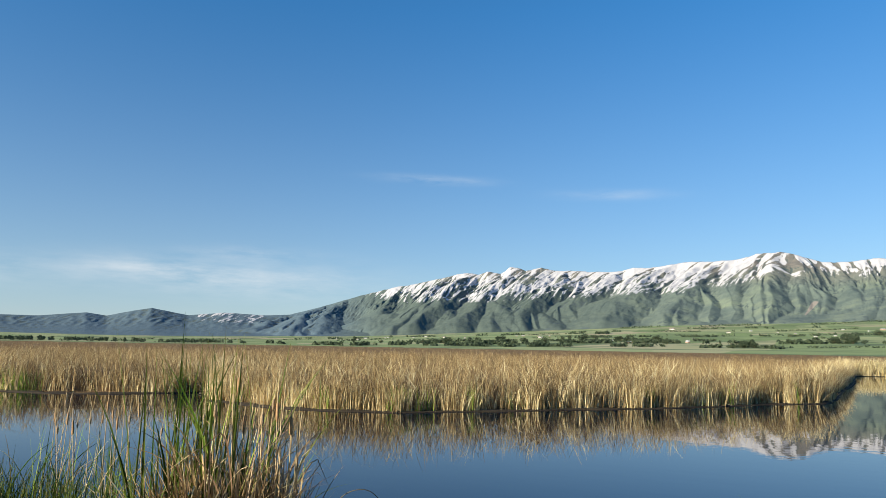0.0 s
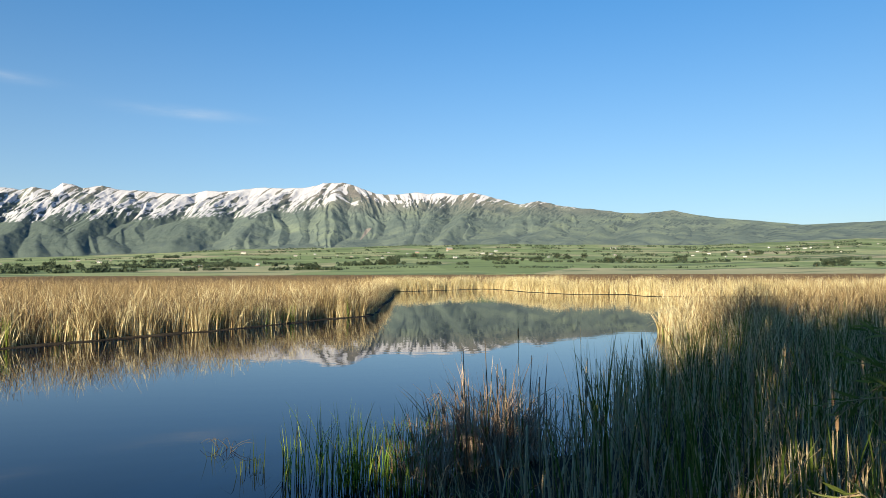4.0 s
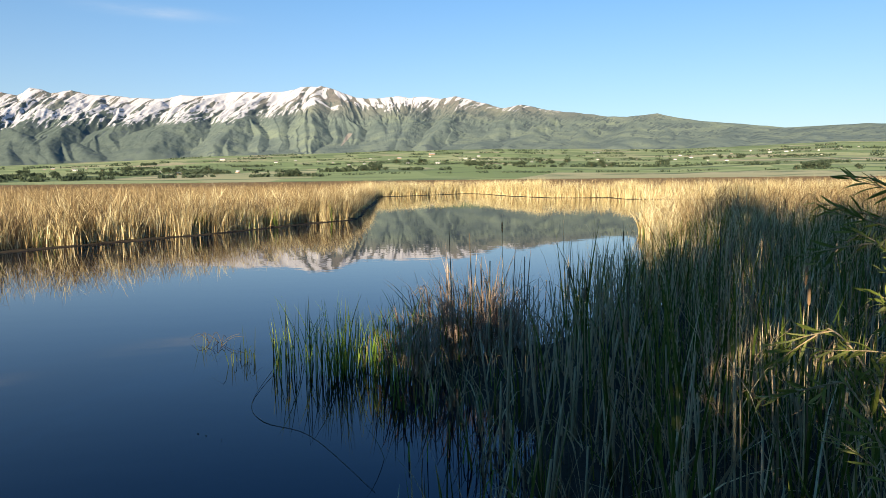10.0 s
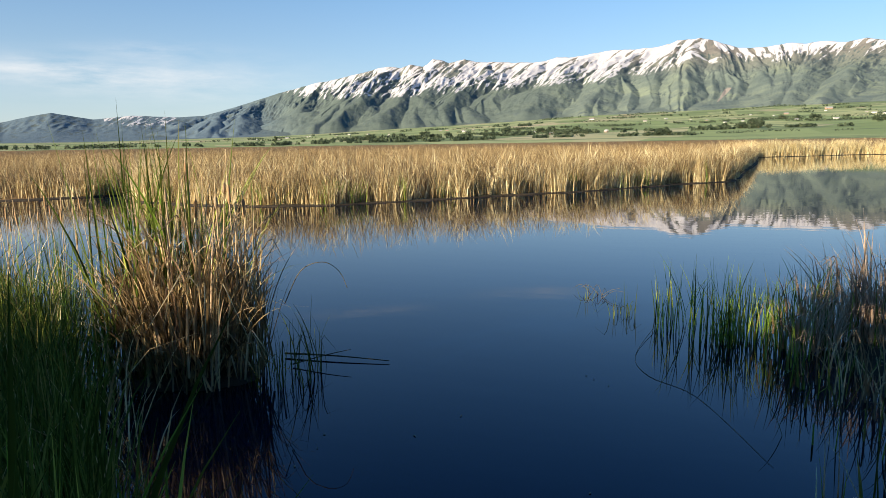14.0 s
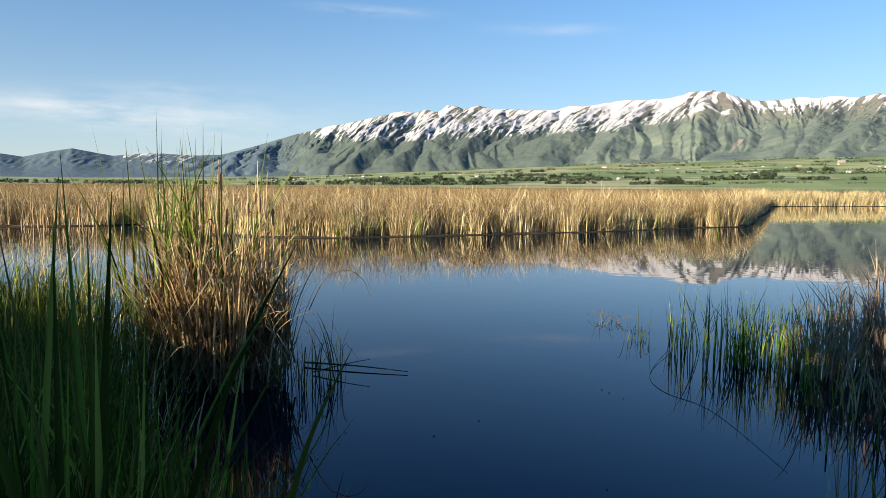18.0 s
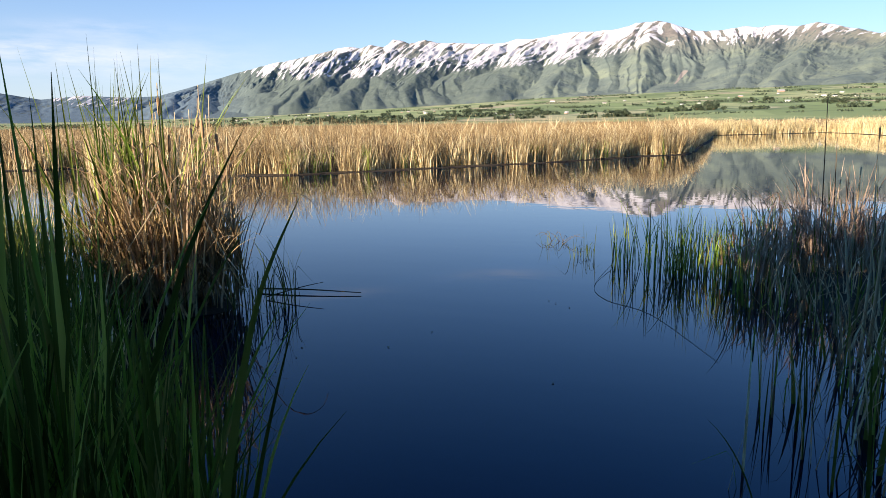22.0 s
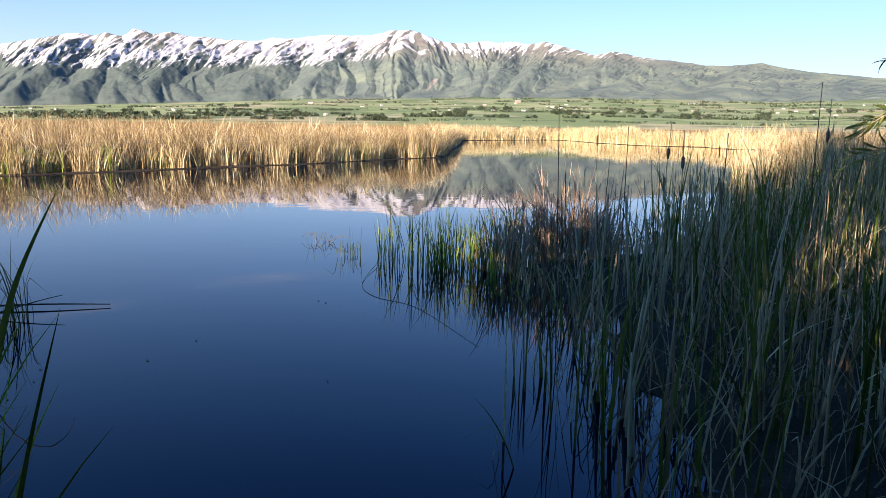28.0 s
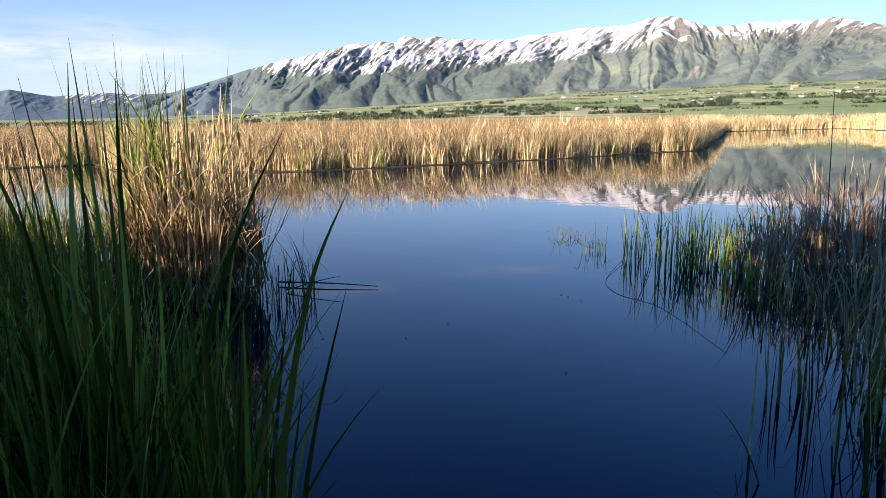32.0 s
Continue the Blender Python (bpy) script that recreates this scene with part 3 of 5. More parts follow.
def reeds(name, x, y, height, width, mat, label, lean=0.15, curl=0.25, segs=3, z=-0.05, group="reed beds"):
    k = len(x)
    base = np.stack([x, y, np.full(k, z)], -1)
    pts, quads = strips(base, height, width, RNG.uniform(0, 2 * math.pi, k), np.abs(RNG.normal(0, lean, k)), np.abs(RNG.normal(0, curl, k)), segs)
    ob = link_mesh(name, pts, quads, mat)
    return tagged(ob, label, "reeds", group, "stuff")


def sample(count, x0, x1, y0, y1, keep):
    x, y = RNG.uniform(x0, x1, count), RNG.uniform(y0, y1, count)
    m_ = keep(x, y)
    return x[m_], y[m_]


def polar(count, az0, az1, r0, r1, keep):
    a, r = np.radians(RNG.uniform(az0, az1, count)), np.sqrt(RNG.uniform(r0 * r0, r1 * r1, count))
    x, y = r * np.sin(a), r * np.cos(a)
    m_ = keep(x, y)
    return x[m_], y[m_]


# ---- far reed beds ----
def in_beds(x, y):
    return (y > 14) | (np.hypot(x, y) > 21)


def near_right(x, y):
    return (x > -0.6) & (np.hypot(x, y) < 22) & (y < 24)


edge_a, edge_b = OPEN, np.roll(OPEN, -1, 0)
edge_len = np.hypot(*(edge_b - edge_a).T)
far_edge = np.arange(len(OPEN)) < 36


def fringe(count, depth, keep):
    """Points scattered along the far outline of the open water, inside the reeds."""
    p = np.where(far_edge, edge_len, 0)
    i = RNG.choice(len(OPEN), count, p=p / p.sum())
    t = RNG.uniform(size=count)[:, None]
    q_ = edge_a[i] * (1 - t) + edge_b[i] * t + RNG.normal(0, 1, (count, 2)) * depth
    x, y = q_.T
    bay = 0.3 * (value_noise(x / 1.0, y / 1.0, 5) - 0.4) + 0.85 * smooth01(value_noise(x / 2.6, y / 2.6, 6), 0.6, 0.85) * (np.hypot(x, y) < 60)
    m_ = (shore(x, y) > bay) & in_beds(x, y) & keep(x, y) & (RNG.uniform(size=count) < 0.2 + 1.4 * smooth01(value_noise(x / 0.55, y / 0.55, 15), 0.25, 0.85))
    return x[m_], y[m_]


def everywhere(x, y):
    return x == x


x, y = fringe(165000, 1.0, everywhere)
sd = shore(x, y)
hgt = 0.85 + 0.5 * smooth01(sd, 0.0, 1.2) + 0.8 * fbm(x / 0.9, y / 0.9, 3, 71) + 0.9 * (fbm(x / 3, y / 3, 2, 171) - 0.5) + RNG.normal(0, 0.13, len(x))
far = np.hypot(x, y)
hgt *= 1 - 0.5 * (1 - smooth01(sd, 0.2, 3.0)) * smooth01(x, 7, 9) * (1 - smooth01(y, 31, 36))
g = RNG.uniform(size=len(x))
green = (value_noise(x / 1.1, y / 1.1, 9) > 0.72) & (sd < 0.8) & (g < 0.6) & (far < 42) | (x > 7.5) & (y < 26.5) & (sd < 1.2) & (g < 0.35)
straw = ~green & (g < 0.5 - 0.25 * smooth01(sd, 0.4, 1.5) * (1 - smooth01(far, 45, 60)))
rest = ~green & ~straw
bleached = (straw | rest) & (far > 44) & (x > 6) & (g < 0.85)
straw, rest = straw & ~bleached, rest & ~bleached
wid = RNG.uniform(0.008, 0.021, len(x)) * (1 + far / 60)
reeds("reed_fringe", x[straw], y[straw], hgt[straw] * 0.86, wid[straw], mat_straw, "dense straw-coloured dead reeds along the water's edge", 0.14, 0.27)
reeds("pale_far_fringe", x[bleached], y[bleached], hgt[bleached], wid[bleached], mat_pale, "bright pale straw reeds along the far bank", 0.09, 0.16)
reeds("brown_reed_fringe", x[rest], y[rest], hgt[rest] + 0.05, wid[rest], mat_brown, "brown dead reeds mixed into the water's edge", 0.15, 0.33)
reeds("green_reed_fringe", x[green], y[green], hgt[green] * 0.7, wid[green], mat_fresh, "young green shoots at the foot of the dead reeds", 0.12, 0.1)
x, y = fringe(36000, 0.35, lambda x, y: shore(x, y) < 0.7)
hgt = (0.6 + 0.7 * fbm(x / 0.7, y / 0.7, 3, 72) + RNG.normal(0, 0.1, len(x)))
reeds("reed_edge", x, y, hgt, RNG.uniform(0.012, 0.026, len(x)) * (1 + np.hypot(x, y) / 80), mat_straw, "upright straw stems at the very edge of the water", 0.14, 0.2)
x, y = fringe(42000, 0.16, lambda x, y: (shore(x, y) < 0.35) & (value_noise(x / 0.22, y / 0.22, 55) > 0.55))
reeds("reed_butts", x, y, RNG.uniform(0.3, 0.95, len(x)), RNG.uniform(0.016, 0.045, len(x)) * (1 + np.hypot(x, y) / 80), mat_straw, "thick pale butts of reed stems in the shallow water", 0.1, 0.05, 2)
# bent and fallen stems along the edge
x, y = fringe(15000, 0.6, lambda x, y: np.hypot(x, y) < 60)
reeds("fallen_reeds", x, y, RNG.uniform(0.7, 1.3, len(x)), RNG.uniform(0.012, 0.03, len(x)), mat_straw, "broken straw stems leaning out over the water", 0.55, 0.3)
# broken pieces caught across the standing stems
def tangle(name, x, y, z, length, width, mat, label):
    k = len(x)
    pts, quads = strips(np.stack([x, y, z], -1), length, width, RNG.uniform(0, 2 * math.pi, k), RNG.uniform(0.3, 0.98, k), RNG.normal(0, 0.2, k), 3)
    tagged(link_mesh(name, pts, quads, mat), label, "reeds", "reed beds", "stuff")


x, y = fringe(85000, 0.9, everywhere)
tangle("reed_tangle", x, y, RNG.uniform(0.15, 1.5, len(x)), RNG.uniform(0.25, 0.75, len(x)), RNG.uniform(0.005, 0.014, len(x)) * (1 + np.hypot(x, y) / 80), mat_straw, "pale broken stems tangled through the reed edge")
x, y = polar(40000, -68, 54, 18, 60, lambda x, y: in_beds(x, y) & (shore(x, y) > 0.8))
tangle("bed_tangle", x, y, RNG.uniform(1.0, 1.55, len(x)), RNG.uniform(0.25, 0.7, len(x)), RNG.uniform(0.007, 0.016, len(x)), mat_brown, "bent brown tips tangled over the reed bed")
# bed behind the edge
x, y = polar(110000, -68, 54, 18, 75, lambda x, y: in_beds(x, y) & (shore(x, y) > 1.2))
hgt = 1.42 + 0.6 * fbm(x / 3.5, y / 3.5, 3, 73) + RNG.normal(0, 0.09, len(x))
g = RNG.uniform(size=len(x)) < 0.16
wid = RNG.uniform(0.012, 0.03, len(x))
reeds("reed_bed", x[~g], y[~g], hgt[~g], wid[~g], mat_brown, "wide bed of dry brown reeds behind the water's edge", 0.12, 0.42)
reeds("pale_reed_bed", x[g], y[g], hgt[g], wid[g], mat_straw, "pale dry reeds scattered through the brown bed", 0.14, 0.4)
x, y = polar(56000, -68, 54, 70, 230, lambda x, y: shore(x, y) > 1.0)
hgt = 1.42 + 0.4 * fbm(x / 6, y / 6, 3, 75) + RNG.normal(0, 0.1, len(x))
reeds("distant_reed_bed", x, y, hgt, RNG.uniform(0.04, 0.10, len(x)), mat_brown, "distant brown reeds spreading across the marsh", segs=2)

# matted litter that fills the beds below the tips
lr, la = np.geomspace(14, 335, 190), np.radians(np.linspace(-72, 62, 520))
R, A = np.meshgrid(lr, la, indexing="ij")
X, Y = R * np.sin(A), R * np.cos(A)
edge_sd = shore(X, Y)
top = (0.6 + 0.5 * fbm(X / 2.5, Y / 2.5, 4, 77) + 0.5 * smooth01(R, 60, 180)) * (0.04 + 0.96 * smooth01(edge_sd + 0.35 * (fbm(X * 2.2, Y * 2.2, 2, 78) - 0.5), 1.3, 2.6)) + 0.12 * (fbm(X * 5, Y * 5, 3, 79) - 0.5) - 0.09 * (1 - smooth01(edge_sd, 0.15, 0.5))
q = grid_quads(len(lr), len(la))
ok = (in_beds(X, Y) & (edge_sd > 0.12)).ravel()
q = q[ok[q].all(1)]
used = np.unique(q)
remap = np.full(X.size, -1)
remap[used] = np.arange(len(used))
litter = link_mesh("reed_litter", np.stack([X, Y, top], -1).reshape(-1, 3)[used], remap[q], mat_litter, smooth=True)
tagged(litter, "matted brown reed litter filling the beds", "reeds", kind="stuff")

# wet mud lip along the far bank, run on as painted shade under the left bed
lip = OPEN[1:31]
step_ = np.concatenate([[0], np.cumsum(np.hypot(*np.diff(lip, axis=0).T))])
run_ = np.arange(0, step_[-1], 0.4)
lx, ly = np.interp(run_, step_, lip[:, 0]), np.interp(run_, step_, lip[:, 1])
nx, ny = np.gradient(ly), -np.gradient(lx)
nn = np.hypot(nx, ny) + 1e-9
nx, ny = nx / nn, ny / nn
wig = 0.35 * (fbm(run_ / 3, run_ * 0 + 4, 3, 95) - 0.5)
out_ = np.array([0.4, 0.34, 0.2, -0.4, -1.5])
rise_ = np.array([-0.2, -0.02, 0.035, 0.05, 0.03])
reach_ = (0.08 + 0.55 * smooth01(value_noise(run_ / 0.8, run_ * 0 + 7.0, 98), 0.3, 0.8)) * (1 - smooth01(ly, 36, 60)) + smooth01(ly, 36, 60)
rows_ = [np.stack([lx + nx * (o + wig) * reach_, ly + ny * (o + wig) * reach_, rz + 0.05 * (fbm(run_ * 1.3, run_ * 0 + o, 3, 96) - 0.5)], -1) for o, rz in zip(out_, rise_)]
tagged(link_mesh("dark_mud_lip", np.concatenate(rows_), grid_quads(len(out_), len(run_)), mat_mud_shade, smooth=True), "wet mud edge of the far bank, added along the left bed as dark shade", "mud", kind="structure")

# near bed in the shade
x, y = polar(90000, -5, 80, 2.6, 22, lambda x, y: near_right(x, y) & (shore(x, y) > 0.05))
sd, far = shore(x, y), np.hypot(x, y)
tufted = smooth01(value_noise(x / 0.35, y / 0.35, 45), 0.3, 0.8)
m_ = (np.hypot((x - 1.6) / 1.5, (y - 8.0) / 1.2) > 1) & (RNG.uniform(size=len(x)) < np.clip((0.036 + 0.18 * smooth01(sd, 0.4, 1.5) * (1 - 0.6 * smooth01(y, 5.5, 7.5)) + 0.5 * smooth01(far, 8.5, 15)) * (0.06 + 1.55 * tufted), 0, 1))
x, y, sd, far = x[m_], y[m_], sd[m_], far[m_]
hgt = 0.6 + 0.55 * smooth01(sd, 0.0, 2.0) + 0.75 * fbm(x / 0.9, y / 0.9, 3, 79) + RNG.normal(0, 0.14, len(x)) - 0.25 * smooth01(far, 17, 22) - 0.45 * (1 - smooth01(sd, 0.2, 2.5)) * smooth01(x, 6, 9)
hgt -= 0.22 * (1 - smooth01(far, 6.5, 9.5))
hgt *= 1 - 0.5 * (1 - smooth01((x - 0.1) / (y + 0.3), 0.26, 0.42)) * smooth01(y, 3.2, 4.5) * (1 - smooth01(y, 7.4, 8.2))
kind = RNG.uniform(size=len(x)) + 0.5 * (value_noise(x / 0.6, y / 0.6, 47) - 0.5)
kind = kind - 0.10 * (1 - smooth01(far, 9, 13)) * (1 - smooth01(x, 3, 5))
g, old = kind < 0.5 - 0.3 * smooth01(far, 8, 15), kind > 0.74 - 0.29 * smooth01(far, 10, 16)
mid = ~g & ~old
reeds("green_reed_bed", x[g], y[g], hgt[g], RNG.uniform(0.013, 0.028, g.sum()), mat_green, "dense green reeds standing in shaded shallow water", 0.06, 0.11, 5)
reeds("withered_reed_bed", x[mid], y[mid], hgt[mid] * 0.92, RNG.uniform(0.008, 0.022, mid.sum()), mat_dull, "withered grey-brown reeds among the green ones", 0.11, 0.3, 5)
reeds("straw_reed_bed", x[old], y[old], hgt[old] * 0.98, RNG.uniform(0.007, 0.018, old.sum()), mat_straw, "dry straw reeds standing among the green ones", 0.08, 0.22, 5)
# low thatch of broken stems at their feet
x, y = polar(30000, -5, 80, 2.4, 13, lambda x, y: near_right(x, y) & (shore(x, y) > 0.6))
x, y = x[:6500], y[:6500]
reeds("reed_thatch", x, y, RNG.uniform(0.15, 0.75, len(x)), RNG.uniform(0.007, 0.02, len(x)), mat_dull, "low thatch of broken withered stems among the near reeds", 0.26, 0.3, 4)
# dark sheet under the near reeds in place of shade; hides the bright water
tr, ta = np.geomspace(1.6, 30, 90), np.radians(np.linspace(-8, 100, 220))
R, A = np.meshgrid(tr, ta, indexing="ij")
X, Y = R * np.sin(A), R * np.cos(A)
edge_sd = shore(X, Y)
q = grid_quads(len(tr), len(ta))
ok = ((edge_sd > 0.5) & (Y < 26)).ravel()
q = q[ok[q].all(1)]
used = np.unique(q)
remap = np.full(X.size, -1)
remap[used] = np.arange(len(used))
top = 0.22 * smooth01(edge_sd + 0.9 * (fbm(X * 1.1, Y * 1.1, 3, 48) - 0.5), 0.75, 1.6) + 0.12 * (fbm(X * 4, Y * 4, 3, 49) - 0.5) - 0.09
tagged(link_mesh("dark_bed_sheet", np.stack([X, Y, top], -1).reshape(-1, 3)[used], remap[q], mat_mud_shade, smooth=True), "dark sheet added under the near reeds in place of shade", "mud", kind="structure")


# lush growth along the bank towards the left
x, y = sample(27000, -10, -0.5, 0.7, 6.0, lambda x, y: (y < np.minimum(1.25 + (-0.75 - x) * 0.75, 4.9)) & (np.hypot(x - 0.1, y) > 1.25) & (-(x - 0.1) > 0.74 * (y + 0.15)))
reeds("bank_reeds", x, y, RNG.uniform(0.5, 1.2, len(x)), RNG.uniform(0.012, 0.028, len(x)), mat_green, "lush green reeds crowding the foot of the bank", 0.12, 0.15, 4)
x, y = sample(1300, -10, -2.6, 2.0, 6.4, lambda x, y: (y < np.minimum(1.7 + (-0.75 - x) * 0.75, 4.4)))
reeds("dead_bank_reeds", x, y, RNG.uniform(0.4, 1.1, len(x)), RNG.uniform(0.008, 0.02, len(x)), mat_straw, "dead straw reeds among the green bank growth", 0.3, 0.3, 4)


# ---- unseen trees added behind the bank, whose shade falls on the near water ----
def crown_cloud(count, spread, leaf, seed, clumps=26):
    rng = np.random.default_rng(seed)
    centres = rng.normal(0, 1, (clumps, 3)) * np.array(spread) * 0.5
    c = centres[rng.integers(0, clumps, count)] + rng.normal(0, 1, (count, 3)) * np.array(spread) * 0.2
    a, b_ = rng.normal(0, 1, (count, 3)), rng.normal(0, 1, (count, 3))
    a /= np.linalg.norm(a, axis=1, keepdims=True)
    b_ -= a * (a * b_).sum(1, keepdims=True)
    b_ /= np.linalg.norm(b_, axis=1, keepdims=True)
    a, b_ = a * leaf, b_ * leaf * 0.5
    return np.stack([c - a, c - b_, c + a, c + b_], 1).reshape(-1, 3), np.arange(count * 4).reshape(-1, 4)


def tube(bm, points, radii, sides=7):
    rings = []
    for i, (p, r) in enumerate(zip(points, radii)):
        p = Vector(p)
        d = (Vector(points[min(i + 1, len(points) - 1)]) - Vector(points[max(i - 1, 0)])).normalized()
        qd = d.to_track_quat("Z", "Y")
        rings.append([bm.verts.new(p + qd @ Vector((r * math.cos(k * 2 * math.pi / sides), r * math.sin(k * 2 * math.pi / sides), 0))) for k in range(sides)])
    for r0, r1 in zip(rings, rings[1:]):
        for k in range(sides):
            bm.faces.new((r0[k], r0[(k + 1) % sides], r1[(k + 1) % sides], r1[k]))
    bm.faces.new(rings[-1])
    bm.faces.new(rings[0][::-1])


def tree(m, height, spread, leaves, leaf, seed, label, group, name="tree", base=0.56, deep=0.42):
    t_ = thing(name, m, label, "tree" if name == "tree" else "shrub", group)
    rng = random.Random(seed)
    bm = bmesh.new()
    tube(bm, [(0, 0, -0.3), (0.05 * height * 0.3, 0, height * 0.3), (0.0, 0.02 * height, height * 0.7)], [height * 0.035, height * 0.026, height * 0.012])
    for k in range(7):
        a, z0 = k * 0.9 + rng.uniform(0, 0.5), height * (0.16 + 0.06 * k)
        tube(bm, [(0, 0, z0), (math.cos(a) * spread * 0.35, math.sin(a) * spread * 0.35, z0 + height * 0.12), (math.cos(a) * spread * 0.75, math.sin(a) * spread * 0.75, z0 + height * 0.2)], [height * 0.012, height * 0.008, height * 0.003], 5)
    part("trunk", bm, mat_bark, t_, smooth=True)
    pts, quads = crown_cloud(leaves, (spread, spread, height * deep), leaf, seed)
    pts[:, 2] = np.maximum(pts[:, 2] + height * base, 0.1)
    link_mesh("crown", pts, quads, mat_foliage, t_)
    return t_


shade_tree = tree(pose(10.6, -8.2, 0.5), 5.5, 1.9, 2300, 0.15, 3, "unseen tall leafy willow tree added to cast shade", "trees on the bank")
for k, (x0, y0, s0) in enumerate(((-7.0, -5.4, 0.86), (-5.9, -5.6, 0.95), (-4.7, -5.4, 1.1), (1.9, -5.5, 1.7), (4.0, -5.8, 1.75), (6.0, -5.6, 1.6), (7.2, -5.8, 1.55), (9.6, -5.6, 1.5), (3.6, -8.4, 1.6), (13.0, -5.8, 1.6), (17.0, -5.8, 1.6))):
    copy_thing(shade_tree, pose(x0, y0, 0.5, 0, 0, 47 * k) @ Matrix.Diagonal((s0, s0, s0, 1)))
# added out of view: crowns set to shade the reeds and leave the willow lit
tree(pose(-0.9, -5.9, 0.5), 9.8, 1.5, 1500, 0.24, 9, "unseen willow tree with a high crown added to cast shade", "trees on the bank", base=0.84)
tree(pose(-3.15, -5.7, 0.5), 7.2, 0.85, 1300, 0.17, 15, "unseen slender willow tree added to shade the near reeds", "trees on the bank", base=0.74, deep=0.17)
tree(pose(-4.0, -5.7, 0.5), 7.4, 1.2, 1400, 0.16, 12, "unseen slender willow tree added for dappled shade", "trees on the bank", base=0.6)
# shrubs added out of view for low shade; the nearest dim the left bank
shrub = tree(pose(-7.4, -3.8, 0.4), 3.4, 1.3, 3600, 0.13, 5, "unseen low leafy willow shrub added to cast shade", "shrubs on the bank", "shrub", 0.45)
for k, (x0, y0, s0) in enumerate(((-0.7, -4.3, 1.1), (0.9, -4.4, 1.16), (2.3, -4.2, 1.22), (-2.3, -4.2, 0.95), (-4.0, -4.2, 1.1), (-5.7, -4.1, 1.1), (-8.9, -4.3, 1.08), (-10.5, -4.2, 1.1), (-11.9, -4.4, 1.15), (-13.3, -4.2, 1.2), (-14.8, -4.4, 1.2), (-16.4, -4.3, 1.2), (-18.2, -4.4, 1.2), (4.0, -4.2, 1.2), (6.0, -4.2, 1.2), (-20.2, -4.4, 1.0), (-5.5, -1.7, 0.76), (-6.9, -1.7, 0.78), (-8.3, -1.8, 0.76), (-9.8, -1.8, 0.72))):
    copy_thing(shrub, pose(x0, y0, 0.4, 0, 0, 63 * k) @ Matrix.Diagonal((s0, s0, s0, 1)))

# ---- trees, hedges and houses in the valley ----
valley_rng = random.Random(21)


def on_ground(az_, r):
    a = radians(az_)
    x0, y0 = r * math.sin(a), r * math.cos(a)
    return x0, y0, float(ground_z(np.array([x0]), np.array([y0]))[0])


far_trees = []
for k in range(4):
    t_ = tree(pose(*on_ground(-34 + 19 * k, 900)), 7.0 + k, 3.0 + 0.5 * k, 420, 0.75, 30 + k, "distant round dark green tree in the fields", "valley trees", base=0.5)
    far_trees.append(t_)
SPOTS = [(-2.8, 560, 9, 0.9), (3.9, 760, 16, 1.3), (-9.5, 700, 6, 2.0), (23.3, 800, 4, 1.2), (39.0, 600, 16, 1.6), (17.0, 850, 9, 2.5), (-20.0, 700, 7, 5.0), (-29.0, 760, 6, 5.0), (-11.0, 820, 7, 3.0), (28.0, 950, 3, 0.8), (-15.2, 1000, 6, 2.0), (8.0, 1150, 8, 2.0), (13.0, 900, 8, 2.0), (18.5, 1000, 7, 2.0), (33.0, 1250, 8, 3.0), (-22.0, 900, 6, 3.0)]
for az0, r0, count, spread in SPOTS:
    for k in range(count):
        a0, r1 = az0 + valley_rng.gauss(0, spread * 0.5), r0 * valley_rng.uniform(0.95, 1.06)
        s0 = valley_rng.uniform(0.45, 0.9) * (0.5 + r0 / 1900)
        copy_thing(valley_rng.choice(far_trees), pose(*on_ground(a0, r1), 0, 0, valley_rng.uniform(0, 360)) @ Matrix.Diagonal((s0 * 1.3, s0 * 1.3, s0, 1)))

# belts of scrub and hedgerow trees too far off to count
bx, by, bs = [], [], []
for az0, az1, r0, deep, count, size in ((-62, 50, 580, 20, 2600, 0.8), (-16, 16, 720, 25, 1800, 1.5), (16, 46, 820, 40, 1500, 1.4), (-50, 46, 1250, 110, 2800, 1.3), (-20, 46, 1700, 160, 2800, 1.7), (-70, -18, 640, 60, 7000, 1.2), (-40, 0, 560, 40, 3500, 1.1), (-30, -6, 740, 60, 5000, 1.6), (-30, 2, 860, 50, 2000, 1.3), (-16, 10, 1150, 60, 1800, 1.5), (2, 30, 1000, 50, 1600, 1.3), (12, 46, 1350, 80, 2200, 1.7), (-14, -9.5, 1600, 300, 1200, 2.2), (-40, -12, 1900, 150, 1800, 2.2), (-8, 44, 2100, 200, 2600, 2.4), (20, 46, 900, 40, 900, 1.2), (-12, 40, 2600, 250, 2200, 2.8)):
    a = RNG.uniform(az0, az1, count)
    gap = value_noise(a * 0.9, a * 0 + r0 * 0.01, 17) + 0.5 * value_noise(a * 3.1, a * 0 + r0 * 0.013, 19)
    a = a[gap > 0.72]
    r = r0 + deep * (value_noise(a * 0.35, a * 0 + 2.0, 23) - 0.5) * 2 + RNG.normal(0, deep * 0.12, len(a))
    bx.append(r * np.sin(np.radians(a)))
    by.append(r * np.cos(np.radians(a)))
    bs.append(np.full(len(a), size))
bx, by, bs = np.concatenate(bx), np.concatenate(by), np.concatenate(bs) * 1.25
k = len(bx)
tall = bs * (0.6 + 1.6 * value_noise(bx / 9, by / 9, 27))
c0 = np.stack([bx, by, ground_z(bx, by) + tall * RNG.uniform(0.1, 1.0, k)], -1)
a, b_ = RNG.normal(0, 1, (k, 3)), RNG.normal(0, 1, (k, 3))
